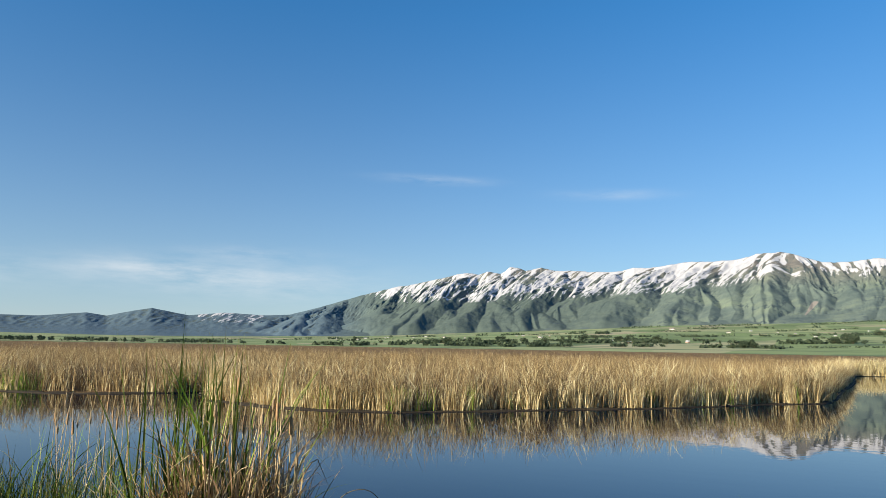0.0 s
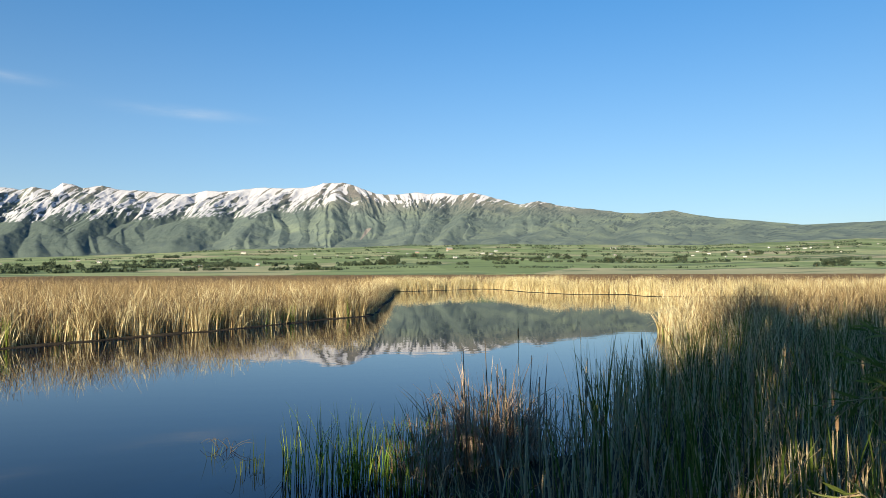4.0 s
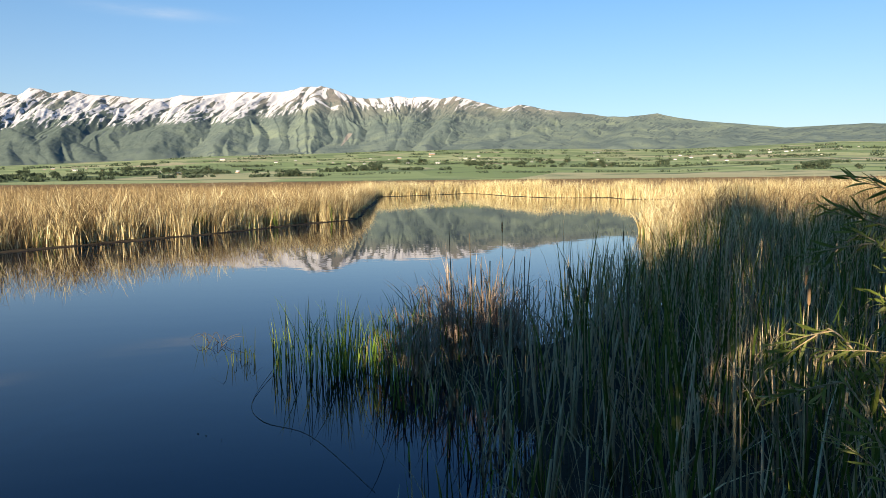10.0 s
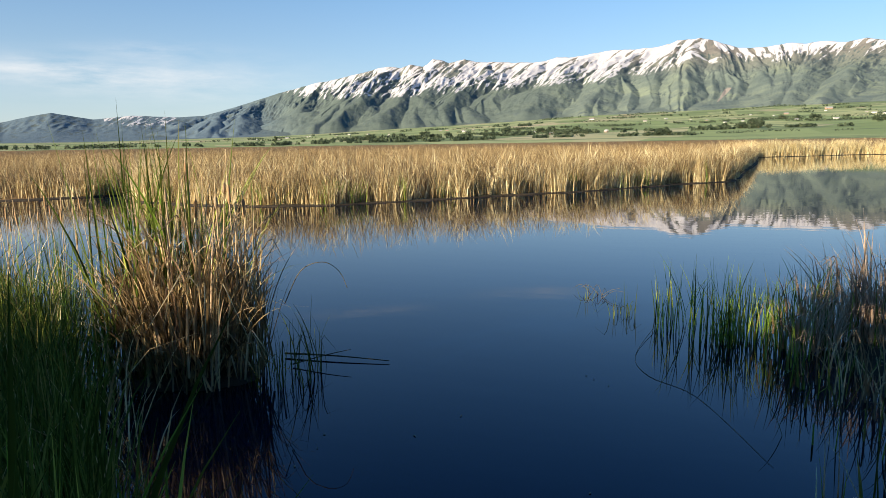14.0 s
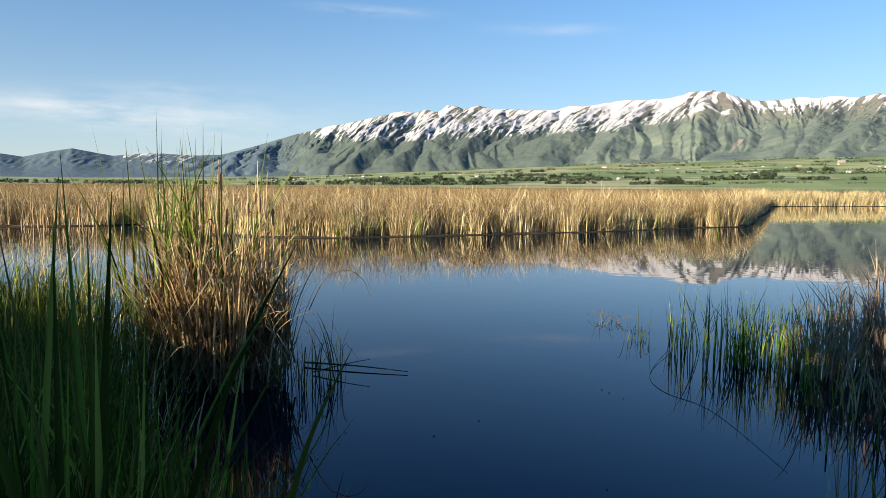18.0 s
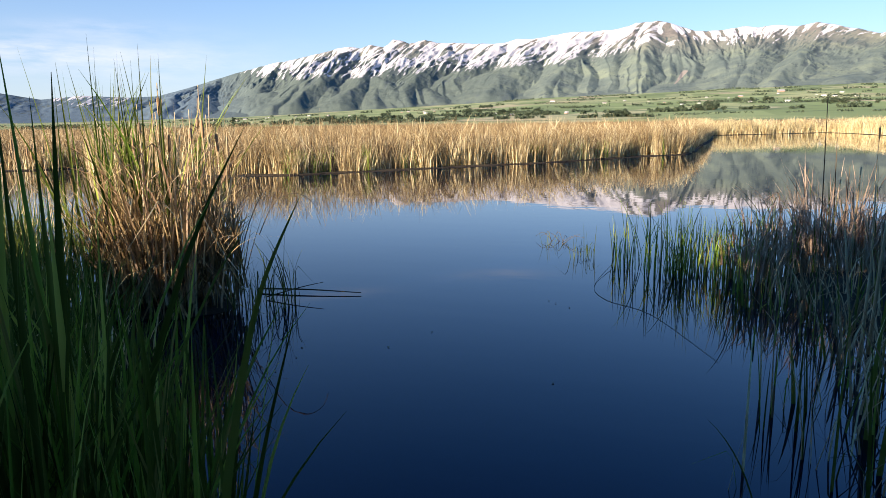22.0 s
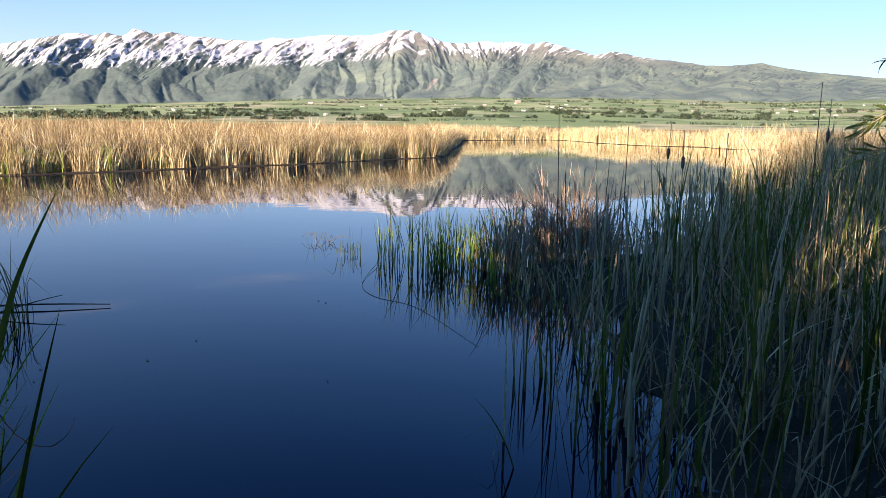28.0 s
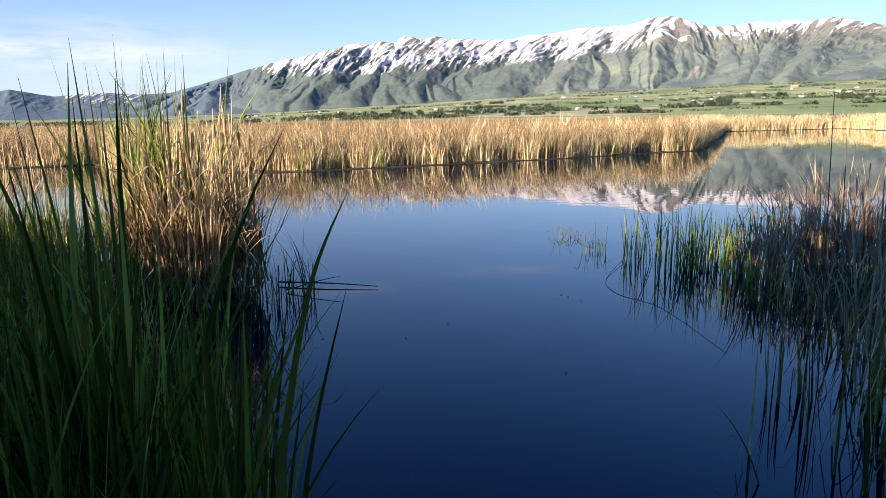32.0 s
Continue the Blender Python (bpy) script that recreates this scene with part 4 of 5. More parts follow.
a, b_ = a / np.linalg.norm(a, axis=1, keepdims=True) * bs[:, None], b_ / np.linalg.norm(b_, axis=1, keepdims=True) * bs[:, None] * 0.7
woods = link_mesh("far_woods", np.stack([c0 - a, c0 - b_, c0 + a, c0 + b_], 1).reshape(-1, 3), np.arange(k * 4).reshape(-1, 4), mat_foliage)
tagged(woods, "distant dark green hedgerows and scrub across the valley", "trees", kind="stuff")


def box(bm, x0, x1, y0, y1, z0, z1):
    v = [bm.verts.new((x, y, z)) for z in (z0, z1) for y in (y0, y1) for x in (x0, x1)]
    for f in ((0, 2, 3, 1), (4, 5, 7, 6), (0, 1, 5, 4), (2, 6, 7, 3), (0, 4, 6, 2), (1, 3, 7, 5)):
        bm.faces.new([v[i] for i in f])


def house(m, width, deep, eaves, rise, wall, roof, label, windows=3):
    h_ = thing("house", m, label, "house", "valley houses")
    bm = bmesh.new()
    box(bm, -width / 2, width / 2, -deep / 2, deep / 2, -2, eaves)
    for sx in (-1, 1):
        v = [bm.verts.new((sx * width / 2, -deep / 2, eaves)), bm.verts.new((sx * width / 2, deep / 2, eaves)), bm.verts.new((sx * width / 2, 0, eaves + rise))]
        bm.faces.new(v)
    part("wall", bm, wall, h_)
    for s_ in (-1, 1):
        bm = bmesh.new()
        o, th = 0.6, 0.25
        pts = [(-width / 2 - o, s_ * (deep / 2 + o), eaves - 0.3), (width / 2 + o, s_ * (deep / 2 + o), eaves - 0.3), (width / 2 + o, 0, eaves + rise), (-width / 2 - o, 0, eaves + rise)]
        lo, hi = [bm.verts.new(p) for p in pts], [bm.verts.new((p[0], p[1], p[2] + th)) for p in pts]
        bm.faces.new(lo)
        bm.faces.new(hi[::-1])
        for k in range(4):
            bm.faces.new((lo[k], lo[(k + 1) % 4], hi[(k + 1) % 4], hi[k]))
        part("roof", bm, roof, h_)
    for k in range(windows):
        bm = bmesh.new()
        xc = (k + 0.5) / windows * width - width / 2
        box(bm, xc - 0.6, xc + 0.6, -deep / 2 - 0.08, -deep / 2 + 0.1, 0.9, 2.2)
        part("window", bm, mat_pane, h_)
    return h_


HOUSES = [
    house(pose(*on_ground(-8.0, 2000)), 13, 8, 3.2, 2.4, mat_wall, mat_roof, "pale single-storey house with a dark roof in the fields"),
    house(pose(*on_ground(9.0, 2000), 0, 0, 20), 16, 9, 3.6, 2.6, mat_wall_b, mat_roof_b, "brick house with a pale metal roof in the fields"),
    house(pose(*on_ground(22.6, 2000), 0, 0, -15), 15, 8, 3.4, 2.0, mat_wall, mat_roof_b, "long white farm shed with a pale metal roof", 4),
]
for az0, r0, count, spread in ((-9, 800, 5, 4), (8, 1100, 6, 6), (21, 950, 4, 4), (33, 1500, 7, 6), (12, 1500, 8, 8), (-20, 1300, 8, 8), (-33, 1500, 7, 5), (27, 1100, 6, 6), (0, 1500, 5, 5), (38, 1900, 8, 4)):
    for k in range(count):
        s0 = valley_rng.uniform(0.25, 0.5) * (0.6 + r0 / 3000)
        copy_thing(HOUSES[valley_rng.choice((0, 0, 2, 2, 1))], pose(*on_ground(az0 + valley_rng.uniform(-spread, spread), r0 * valley_rng.uniform(0.85, 1.2)), 0, 0, valley_rng.uniform(-50, 50)) @ Matrix.Diagonal((s0, s0, s0, 1)))

# ---- near plants, leaf by leaf ----
LEAF = {}


def leaf_mesh(kind, mat):
    """A long folded leaf of unit height and width that bends along +y; kinds differ in bend and in whether they are broken."""
    if (kind, mat.name) in LEAF:
        return LEAF[kind, mat.name]
    bend, power, kink, twist = {"straight": (0.05, 2.0, 0, 0.3), "arched": (0.22, 2.2, 0, 0.8), "drooping": (0.45, 2.6, 0, 1.2), "broken": (0.12, 2.0, 0.58, 0.5), "lax": (0.33, 1.6, 0, -0.9)}[kind]
    segs, me = 8, bpy.data.meshes.new("leaf")
    verts, faces = [], []
    for k in range(segs + 1):
        t = k / segs
        y0, z0 = bend * t**power, t - 0.35 * bend * t**3
        if kink and t > kink:
            over = t - kink
            y0, z0 = bend * kink**power + over * 0.85, kink - over * 0.45
        half = 0.5 * max(0.04, (1 - t**2.4)) * (0.8 + 0.2 * min(1, t * 4))
        a = twist * t
        dx, dy = math.cos(a) * half, math.sin(a) * half * 0.02
        verts += [(-dx, y0 - dy, z0), (0, y0 - 0.006 * (1 - t), z0), (dx, y0 + dy, z0)]
    for k in range(segs):
        for j in (0, 1):
            i = 3 * k + j
            faces.append((i, i + 1, i + 4, i + 3))
    me.from_pydata(verts, [], faces)
    for p in me.polygons:
        p.use_smooth = True
    me.materials.append(mat)
    LEAF[kind, mat.name] = me
    return me


def add_leaf(parent, x, y, z, length, width, turn, tilt, kind, mat):
    ob = new("leaf", leaf_mesh(kind, mat))
    ob.parent = parent
    ob.matrix_local = pose(x, y, z, -tilt, 0, turn) @ Matrix.Diagonal((width, length, length, 1))
    return ob


def stalk_mesh(seed):
    rng = random.Random(seed)
    bm = bmesh.new()
    bx, by = rng.uniform(-0.05, 0.05), rng.uniform(-0.05, 0.05)
    tube(bm, [(0, 0, 0), (bx * 0.3, by * 0.3, 0.35), (bx * 0.7, by * 0.7, 0.7), (bx, by, 1.0)], [0.0042, 0.004, 0.0035, 0.0022], 6)
    return bm, (bx, by)


def head_mesh(kind, seed):
    """A cattail head about its stalk: a plain brown roll, or a bursting pale one."""
    rng = random.Random(seed)
    bm = bmesh.new()
    rows, sides, size, long = 10, 10, 0.0095 if kind == "roll" else 0.0068, 0.145 if kind == "roll" else 0.10
    rings = []
    for k in range(rows + 1):
        t = k / rows
        r = size * min(1, 5 * t, 5 * (1 - t)) ** 0.5 if kind == "roll" else size * (1.0 + 0.6 * math.sin(3.1 * t) + rng.uniform(-0.25, 0.25)) * min(1, 4 * t, 4 * (1 - t)) ** 0.6
        rings.append([bm.verts.new(((r + rng.uniform(0, 0.1) * r) * math.cos(j * 2 * math.pi / sides), (r + rng.uniform(0, 0.1) * r) * math.sin(j * 2 * math.pi / sides), t * long)) for j in range(sides)])
    for r0, r1 in zip(rings, rings[1:]):
        for j in range(sides):
            bm.faces.new((r0[j], r0[(j + 1) % sides], r1[(j + 1) % sides], r1[j]))
    bm.faces.new(rings[-1])
    bm.faces.new(rings[0][::-1])
    return bm


def add_stalk(parent, x, y, height, tilt, turn, head, seed, dark=False, z=-0.1, thick=1.0):
    bm, (bx, by) = stalk_mesh(seed)
    bmesh.ops.scale(bm, vec=(thick, thick, height), verts=bm.verts)
    st = part("stalk", bm, mat_stalk_dark if dark else mat_stalk, parent, smooth=True)
    st.matrix_local = pose(x, y, z, tilt, 0, turn)
    if head:
        hd = part("head", head_mesh(head, seed), mat_head if head == "roll" else mat_fluff, parent, "brown velvety seed head" if head == "roll" else "pale bursting seed head", True)
        hd.matrix_local = pose(x, y, z, tilt, 0, turn) @ pose(bx * thick * 0.86, by * thick * 0.86, height * 0.86) @ Matrix.Diagonal((thick**0.9, thick**0.9, thick**0.6, 1))
    return st


def cattail(x, y, height, leaves, mats, seed, label, group, spread=0.05, tilt=9, width=0.013, kinds=("straight", "straight", "arched", "drooping"), z=-0.1, stalks=(), name="cattail"):
    rng = random.Random(seed)
    c = thing(name, pose(x, y, 0), label, "reed plant", group)
    for k in range(leaves):
        add_leaf(c, rng.gauss(0, spread), rng.gauss(0, spread), z, height * rng.uniform(0.62, 1.0) - z, width * rng.uniform(0.7, 1.25), rng.uniform(0, 360), abs(rng.gauss(0, tilt)), rng.choice(kinds), rng.choice(mats))
    for k, (height_s, head) in enumerate(stalks):
        add_stalk(c, rng.gauss(0, spread), rng.gauss(0, spread), height_s - z, rng.gauss(0, 3.5), rng.uniform(0, 360), head, seed + k, z=z)
    return c


rng = random.Random(5)
BRN = mat_leaf_brown
DRY, GRN, FRS, DUL, PAL = mat_leaf_dry, mat_leaf, mat_leaf_fresh, mat_leaf_dull, mat_leaf_bleached

# the tall clump by the left bank: green leaves and heads rising out of a skirt of dead ones
tuft = thing("cattail_clump", pose(-4.36, 5.15, 0), "tall cattail clump with green leaves and a straw skirt", "reed plant")
for k in range(300):
    a, r = rng.uniform(0, 2 * math.pi), math.sqrt(rng.random())
    x0, y0 = r * math.cos(a) * 0.82, r * math.sin(a) * 0.6
    out = math.degrees(a) - 90
    if k < 90:
        add_leaf(tuft, x0 * 0.85 + 0.1, y0, rng.uniform(-0.02, 0.35), rng.uniform(0.75, 1.35), rng.uniform(0.014, 0.026), out + (180 if k % 3 else 0) + rng.gauss(0, 55), abs(rng.gauss(11, 11)), rng.choice(("straight", "lax", "arched")), rng.choice((DRY, BRN, DUL)))
    elif k < 150:
        add_leaf(tuft, x0 * 0.9 + 0.05, y0, rng.uniform(0.0, 0.7), rng.uniform(0.6, 1.0), rng.uniform(0.014, 0.026), out + rng.gauss(0, 50), abs(rng.gauss(6, 8)), rng.choice(("broken", "broken", "drooping")), rng.choice((DRY, DUL, BRN)))
    elif k < 215:
        add_leaf(tuft, x0 * 0.6 + 0.3, y0 * 0.8, 0.0, rng.uniform(1.2, 2.0), rng.uniform(0.012, 0.020), rng.uniform(0, 360), abs(rng.gauss(0, 4)), rng.choice(("straight", "straight", "straight", "broken")), rng.choice((DRY, BRN)))
    else:
        add_leaf(tuft, x0 * 0.85 - 0.25, y0 * 0.9, 0.0, rng.uniform(1.4, 2.45), rng.uniform(0.018, 0.03), rng.uniform(0, 360), abs(rng.gauss(0, 4.5)), rng.choice(("straight", "straight", "arched")), GRN if rng.random() < 0.75 else FRS)
for k in range(16):
    add_leaf(tuft, rng.uniform(-0.7, 0.15), rng.uniform(-0.3, 0.3), 0.0, rng.uniform(2.1, 2.65), rng.uniform(0.02, 0.03), rng.uniform(0, 360), abs(rng.gauss(0, 4.5)), rng.choice(("straight", "straight", "arched")), GRN)
for k in range(20):
    add_stalk(tuft, rng.uniform(-0.2, 0.75), rng.uniform(-0.35, 0.3), rng.uniform(1.7, 2.2), rng.gauss(0, 4), rng.uniform(0, 360), rng.choice(("roll", "burst", None)), 300 + k, thick=1.6)
# dead leaves that hang over from high up in the clump
for k in range(90):
    a, r = rng.uniform(0, 2 * math.pi), math.sqrt(rng.random())
    add_leaf(tuft, r * math.cos(a) * 0.6 + 0.2, r * math.sin(a) * 0.45, rng.uniform(0.35, 1.0), rng.uniform(0.6, 1.15), rng.uniform(0.015, 0.028), math.degrees(a) - 90 + rng.gauss(0, 40), abs(rng.gauss(14, 12)), rng.choice(("drooping", "drooping", "broken", "arched")), rng.choice((DRY, BRN, BRN, DUL)))
# the rest of the dead skirt, too tangled to pick apart
k = 1100
a, r = RNG.uniform(0, 2 * math.pi, k), RNG.uniform(0.1, 1, k) ** 0.4
base = np.stack([r * np.cos(a) * (0.66 + 0.14 * np.sin(5 * a)) + 0.08, r * np.sin(a) * 0.55, RNG.uniform(-0.03, 0.55, k)], -1)
pts, quads = strips(base, RNG.uniform(0.45, 1.15, k), RNG.uniform(0.009, 0.024, k), a + np.where(RNG.uniform(size=k) < 0.62, math.pi, 0) + RNG.normal(0, 0.9, k), np.abs(RNG.normal(0.2, 0.24, k)), np.abs(RNG.normal(0.08, 0.2, k)), 5)
tagged(link_mesh("dead_skirt", pts, quads, mat_brown, tuft), "tangled straw-coloured dead leaves", kind="stuff")
# young leaves on the water side
for k in range(26):
    x0, y0 = -4.36 + rng.uniform(0.75, 1.25), 5.15 + rng.uniform(-0.2, 0.6)
    cattail(x0, y0, rng.uniform(0.4, 0.95), 2, (GRN,), 1300 + k, "thin dark green reeds beside the clump", "clump side reeds", 0.05, 8, 0.010, ("straight", "arched", "broken"), name="reed")

# low dark mound added to darken the foot of the clump
mound_r, mound_a = np.linspace(0.02, 1, 12), np.linspace(0, 2 * math.pi, 41)
R, A = np.meshgrid(mound_r, mound_a, indexing="ij")
edge = 1 + 0.25 * (fbm(np.cos(A) * 2 + 5, np.sin(A) * 2 + 5, 3, 91) - 0.5)
X, Y = R * np.cos(A) * 0.8 * edge, R * np.sin(A) * 0.55 * edge
mound = link_mesh("base_mound", np.stack([X - 4.36, Y + 5.15, 0.16 * (1 - R**2) + 0.05 * fbm(X * 9 + 40, Y * 9 + 40, 3, 93) - 0.05], -1).reshape(-1, 3), grid_quads(12, 41), mat_mud_shade, smooth=True)
tagged(mound, "low dark mound added to darken the foot of the clump", "mound")

# green reeds left of the clump and towards the bank
for k in range(92):
    x0, y0 = rng.uniform(-9.0, -4.6), rng.uniform(4.2, 6.8)
    tall = rng.uniform(0.85, 1.5)
    st = ((rng.uniform(1.2, 1.75), rng.choice(("roll", "burst"))),) if rng.random() < 0.28 else ()
    cattail(x0, y0, tall, 7, (GRN, GRN, FRS, DRY), 700 + k, "green cattail with drying leaves beside the open water", "left cattails", 0.08, 9, 0.013, stalks=st)
# lush blades at the foot of the bank, close to the camera
for k in range(84):
    a, r = rng.uniform(-64, -36.5), rng.uniform(1.4, 2.6)
    x0, y0 = r * math.sin(radians(a)), r * math.cos(radians(a)) - 0.1
    tall = rng.uniform(1.05, 1.5) + 0.42 * max(0, (-a - 38) / 24)
    cattail(x0, y0, tall, 8, (GRN, GRN, FRS), 800 + k, "lush dark green cattail at the foot of the bank", "bank cattails", 0.06, 4, 0.021, ("straight", "straight", "arched"), z=0.05 if y0 < 1.2 else -0.1)

for a, r, tall in ((-48, 1.75, 2.0), (-45.5, 1.9, 1.98), (-43, 2.0, 1.95), (-50, 1.9, 2.0), (-41, 2.1, 1.85), (-46.5, 2.2, 1.95)):
    cattail(0.1 + r * math.sin(radians(a)), r * math.cos(radians(a)) - 0.25, tall, 6, (GRN, GRN, FRS), int(800 - a * 10), "tall dark green cattail rising above the rest", "bank cattails", 0.05, 4, 0.034, ("straight", "straight", "arched"))

# withered humps in front of the far channel
def withered_hump(x0, y0, rx, ry, high, leaves, tangle, label):
    h_ = thing("withered_clump", pose(x0, y0, 0), label, "reed plant", "withered clumps")
    for k in range(leaves):
        a, r = rng.uniform(0, 2 * math.pi), math.sqrt(rng.random())
        xl, yl = r * math.cos(a) * rx, r * math.sin(a) * ry
        if rng.random() < 0.88:
            add_leaf(h_, xl, yl, rng.choice((-0.02, -0.02, rng.uniform(0.1, 0.5))), rng.uniform(0.65, 1.1) * high * (1.05 - 0.3 * r), rng.uniform(0.011, 0.022), math.degrees(a) - 90 + rng.gauss(0, 60), abs(rng.gauss(6, 8)), rng.choice(("arched", "broken", "broken", "drooping", "straight")), PAL)
        else:
            add_leaf(h_, xl, yl, -0.02, rng.uniform(0.8, 1.15) * high, rng.uniform(0.009, 0.015), rng.uniform(0, 360), abs(rng.gauss(0, 5)), "straight", GRN)
    bunch = RNG.integers(0, 11, tangle)
    a, r = bunch * 2.4 + RNG.normal(0, 0.28, tangle), np.sqrt((bunch + 0.5) / 11) + RNG.normal(0, 0.1, tangle)
    base = np.stack([r * np.cos(a) * rx, r * np.sin(a) * ry, RNG.uniform(-0.05, 0.2, tangle)], -1)
    pts, quads = strips(base, RNG.uniform(0.45, 1.0, tangle) * high * (1.1 - 0.3 * r), RNG.uniform(0.010, 0.024, tangle), a + RNG.normal(0, 1.0, tangle), np.abs(RNG.normal(0.06, 0.1, tangle)), np.abs(RNG.normal(0.14, 0.28, tangle)), 5)
    tagged(link_mesh("dead_leaves", pts, quads, mat_bleached, h_), "dense withered grey-brown leaves", kind="stuff")
    return h_


hump = withered_hump(2.05, 8.15, 0.72, 0.45, 1.15, 190, 380, "hump of withered grey-brown reeds standing in the water")
withered_hump(1.2, 7.55, 0.3, 0.25, 0.8, 50, 90, "small tuft of withered reeds beside the larger hump")
for x0, y0, h0 in ((0.0, -0.1, 1.6), (0.1, 0.0, 1.3), (-0.35, 0.1, 1.25), (0.45, 0.0, 1.4)):
    add_stalk(hump, x0, y0, h0, rng.gauss(0, 2), 0, None, int(h0 * 100), dark=True, thick=1.6)

# fresh shoots at the water side of the humps
for k in range(56):
    x0 = rng.uniform(-0.22, 1.1)
    y0 = 7.85 - 0.45 * x0 + rng.uniform(-0.25, 0.6)
    cattail(x0, y0, rng.uniform(0.6, 1.0), 4, (FRS, FRS, GRN), 900 + k, "young bright green reed shoots in shallow water", "young shoots", 0.09, 5, 0.012, ("straight", "straight", "arched"), name="reed_shoot")
for k in range(14):
    cattail(rng.uniform(1.0, 1.75), rng.uniform(7.5, 8.3), rng.uniform(0.85, 1.25), 3, (GRN, FRS), 1400 + k, "taller green reed between the withered clumps", "tall shoots", 0.06, 4, 0.014, ("straight", "straight", "arched"), name="reed_shoot")
for k in range(9):
    x0, y0 = (rng.uniform(-1.4, -1.1), rng.uniform(9.0, 9.3)) if k < 3 else (rng.uniform(-0.8, -0.35), rng.uniform(8.2, 8.9))
    cattail(x0, y0, rng.uniform(0.25, 0.4) if k < 3 else rng.uniform(0.35, 0.6), 3, (GRN,), 950 + k, "thin dark reed sprigs standing in open water", "reed sprigs", 0.08, 24 if k < 3 else 8, 0.009, ("straight", "broken"), name="reed_sprig")
for k in range(30):
    y0 = rng.uniform(2.9, 7.0)
    x0 = rng.uniform(0.2 + 0.12 * y0, 1.8)
    cattail(x0, y0, rng.uniform(0.4, 0.7), 4, (GRN, FRS, DUL), 980 + k, "sparse green reeds along the shaded edge", "edge reeds", 0.08, 8, 0.011, ("straight", "arched", "broken"), name="reed")
# taller mixed cattails further in
for k in range(120):
    x0, y0 = rng.uniform(1.3, 6.0), rng.uniform(2.8, 9.0)
    if x0 < 0.5 + 0.33 * y0 and rng.random() < 0.88:
        continue
    st = ((rng.uniform(1.35, 1.8), rng.choice(("roll", "burst", None))),) if rng.random() < 0.35 else ()
    cattail(x0, y0, rng.uniform(0.9, 1.35) + 0.1 * max(0, x0 - 3), 7, (GRN, GRN, DUL, DUL, DRY, BRN), 1100 + k, "tall green and withered cattail in the shaded bed", "right cattails", 0.08, 6, 0.018, ("straight", "straight", "arched", "drooping", "broken"), stalks=st)
# tall stalks with heads that stand clear of the rest
for x0, y0, h0, head, label in ((1.82, 4.48, 1.72, "burst", "lone cattail stalk with a frayed brown head"), (3.55, 5.0, 1.75, "burst", "lone cattail stalk with a pale fluffy head"), (1.12, 4.3, 1.83, None, "bare dry cattail stalk among the reeds"), (1.47, 4.1, 1.69, None, "bare dry cattail stalk among the reeds"), (1.83, 4.0, 1.68, "burst", "dry cattail stalk with a frayed head"), (2.05, 4.0, 1.66, None, "bare dry cattail stalk among the reeds"), (2.64, 3.97, 1.98, None, "bare dry cattail stalk among the reeds"), (2.75, 4.05, 1.88, "burst", "dry cattail stalk with a pale head")):
    c = thing("cattail_stalk", pose(x0, y0, 0), label, "reed plant", "lone stalks")
    add_stalk(c, 0, 0, h0 + 0.1, rng.gauss(0, 2), rng.uniform(0, 360), head, int(x0 * 1000), dark=head is None, thick=1.0)

# broken dry stalks standing through the shaded bed
for k in range(120):
    y0 = rng.uniform(2.6, 8.6)
    x0 = rng.uniform(0.5 + 0.2 * y0, 5.0)
    c = thing("broken_stalk", pose(x0, y0, 0), "broken dry brown stalk standing in the shaded bed", "reed plant", "broken stalks")
    add_stalk(c, 0, 0, rng.uniform(0.7, 1.35), rng.gauss(0, 5), rng.uniform(0, 360), None, 2000 + k, thick=rng.uniform(1.6, 3.2))

# one long blade that leans out over the water
def curved_blade(points, width, label):
    """One leaf with a folded midrib along a smooth line of points, pointed at its last."""
    t_ = thing("leaning_blade", pose(*points[0]), label, "reed plant", "leaning blades")
    p0 = Vector(points[0])
    ends = [Vector(p) - p0 for p in (points[0], *points, points[-1])]
    line = []
    for a0, a1, a2, a3 in zip(ends, ends[1:], ends[2:], ends[3:]):
        for j in range(6):
            t = j / 6
            line.append(a1 + 0.5 * t * (a2 - a0 + t * (2 * a0 - 5 * a1 + 4 * a2 - a3 + t * (3 * a1 - a0 - 3 * a2 + a3))))
    line.append(ends[-1])
    bm = bmesh.new()
    rows = []
    for k, p in enumerate(line):
        half = 0.5 * width * max(0.04, 1 - (k / (len(line) - 1)) ** 2.6)
        side = Vector((0.88, 0.3, 0.0)) * half
        rows.append([bm.verts.new(p - side), bm.verts.new(p + Vector((0, 0.25 * half, 0))), bm.verts.new(p + side)])
    for r0, r1 in zip(rows, rows[1:]):
        for k in (0, 1):
            bm.faces.new((r0[k], r0[k + 1], r1[k + 1], r1[k]))
    part("leaf", bm, mat_leaf, t_, smooth=True)


curved_blade([(-0.64, 0.80, 0.1), (-0.655, 0.88, 0.85), (-0.645, 0.936, 1.12), (-0.61, 0.996, 1.37), (-0.545, 1.058, 1.557)], 0.021, "single long green blade leaning out over the water")
curved_blade([(-0.62, 0.78, 0.1), (-0.585, 0.84, 0.8), (-0.56, 0.885, 1.07), (-0.512, 0.965, 1.362)], 0.014, "shorter green blade leaning out over the water")

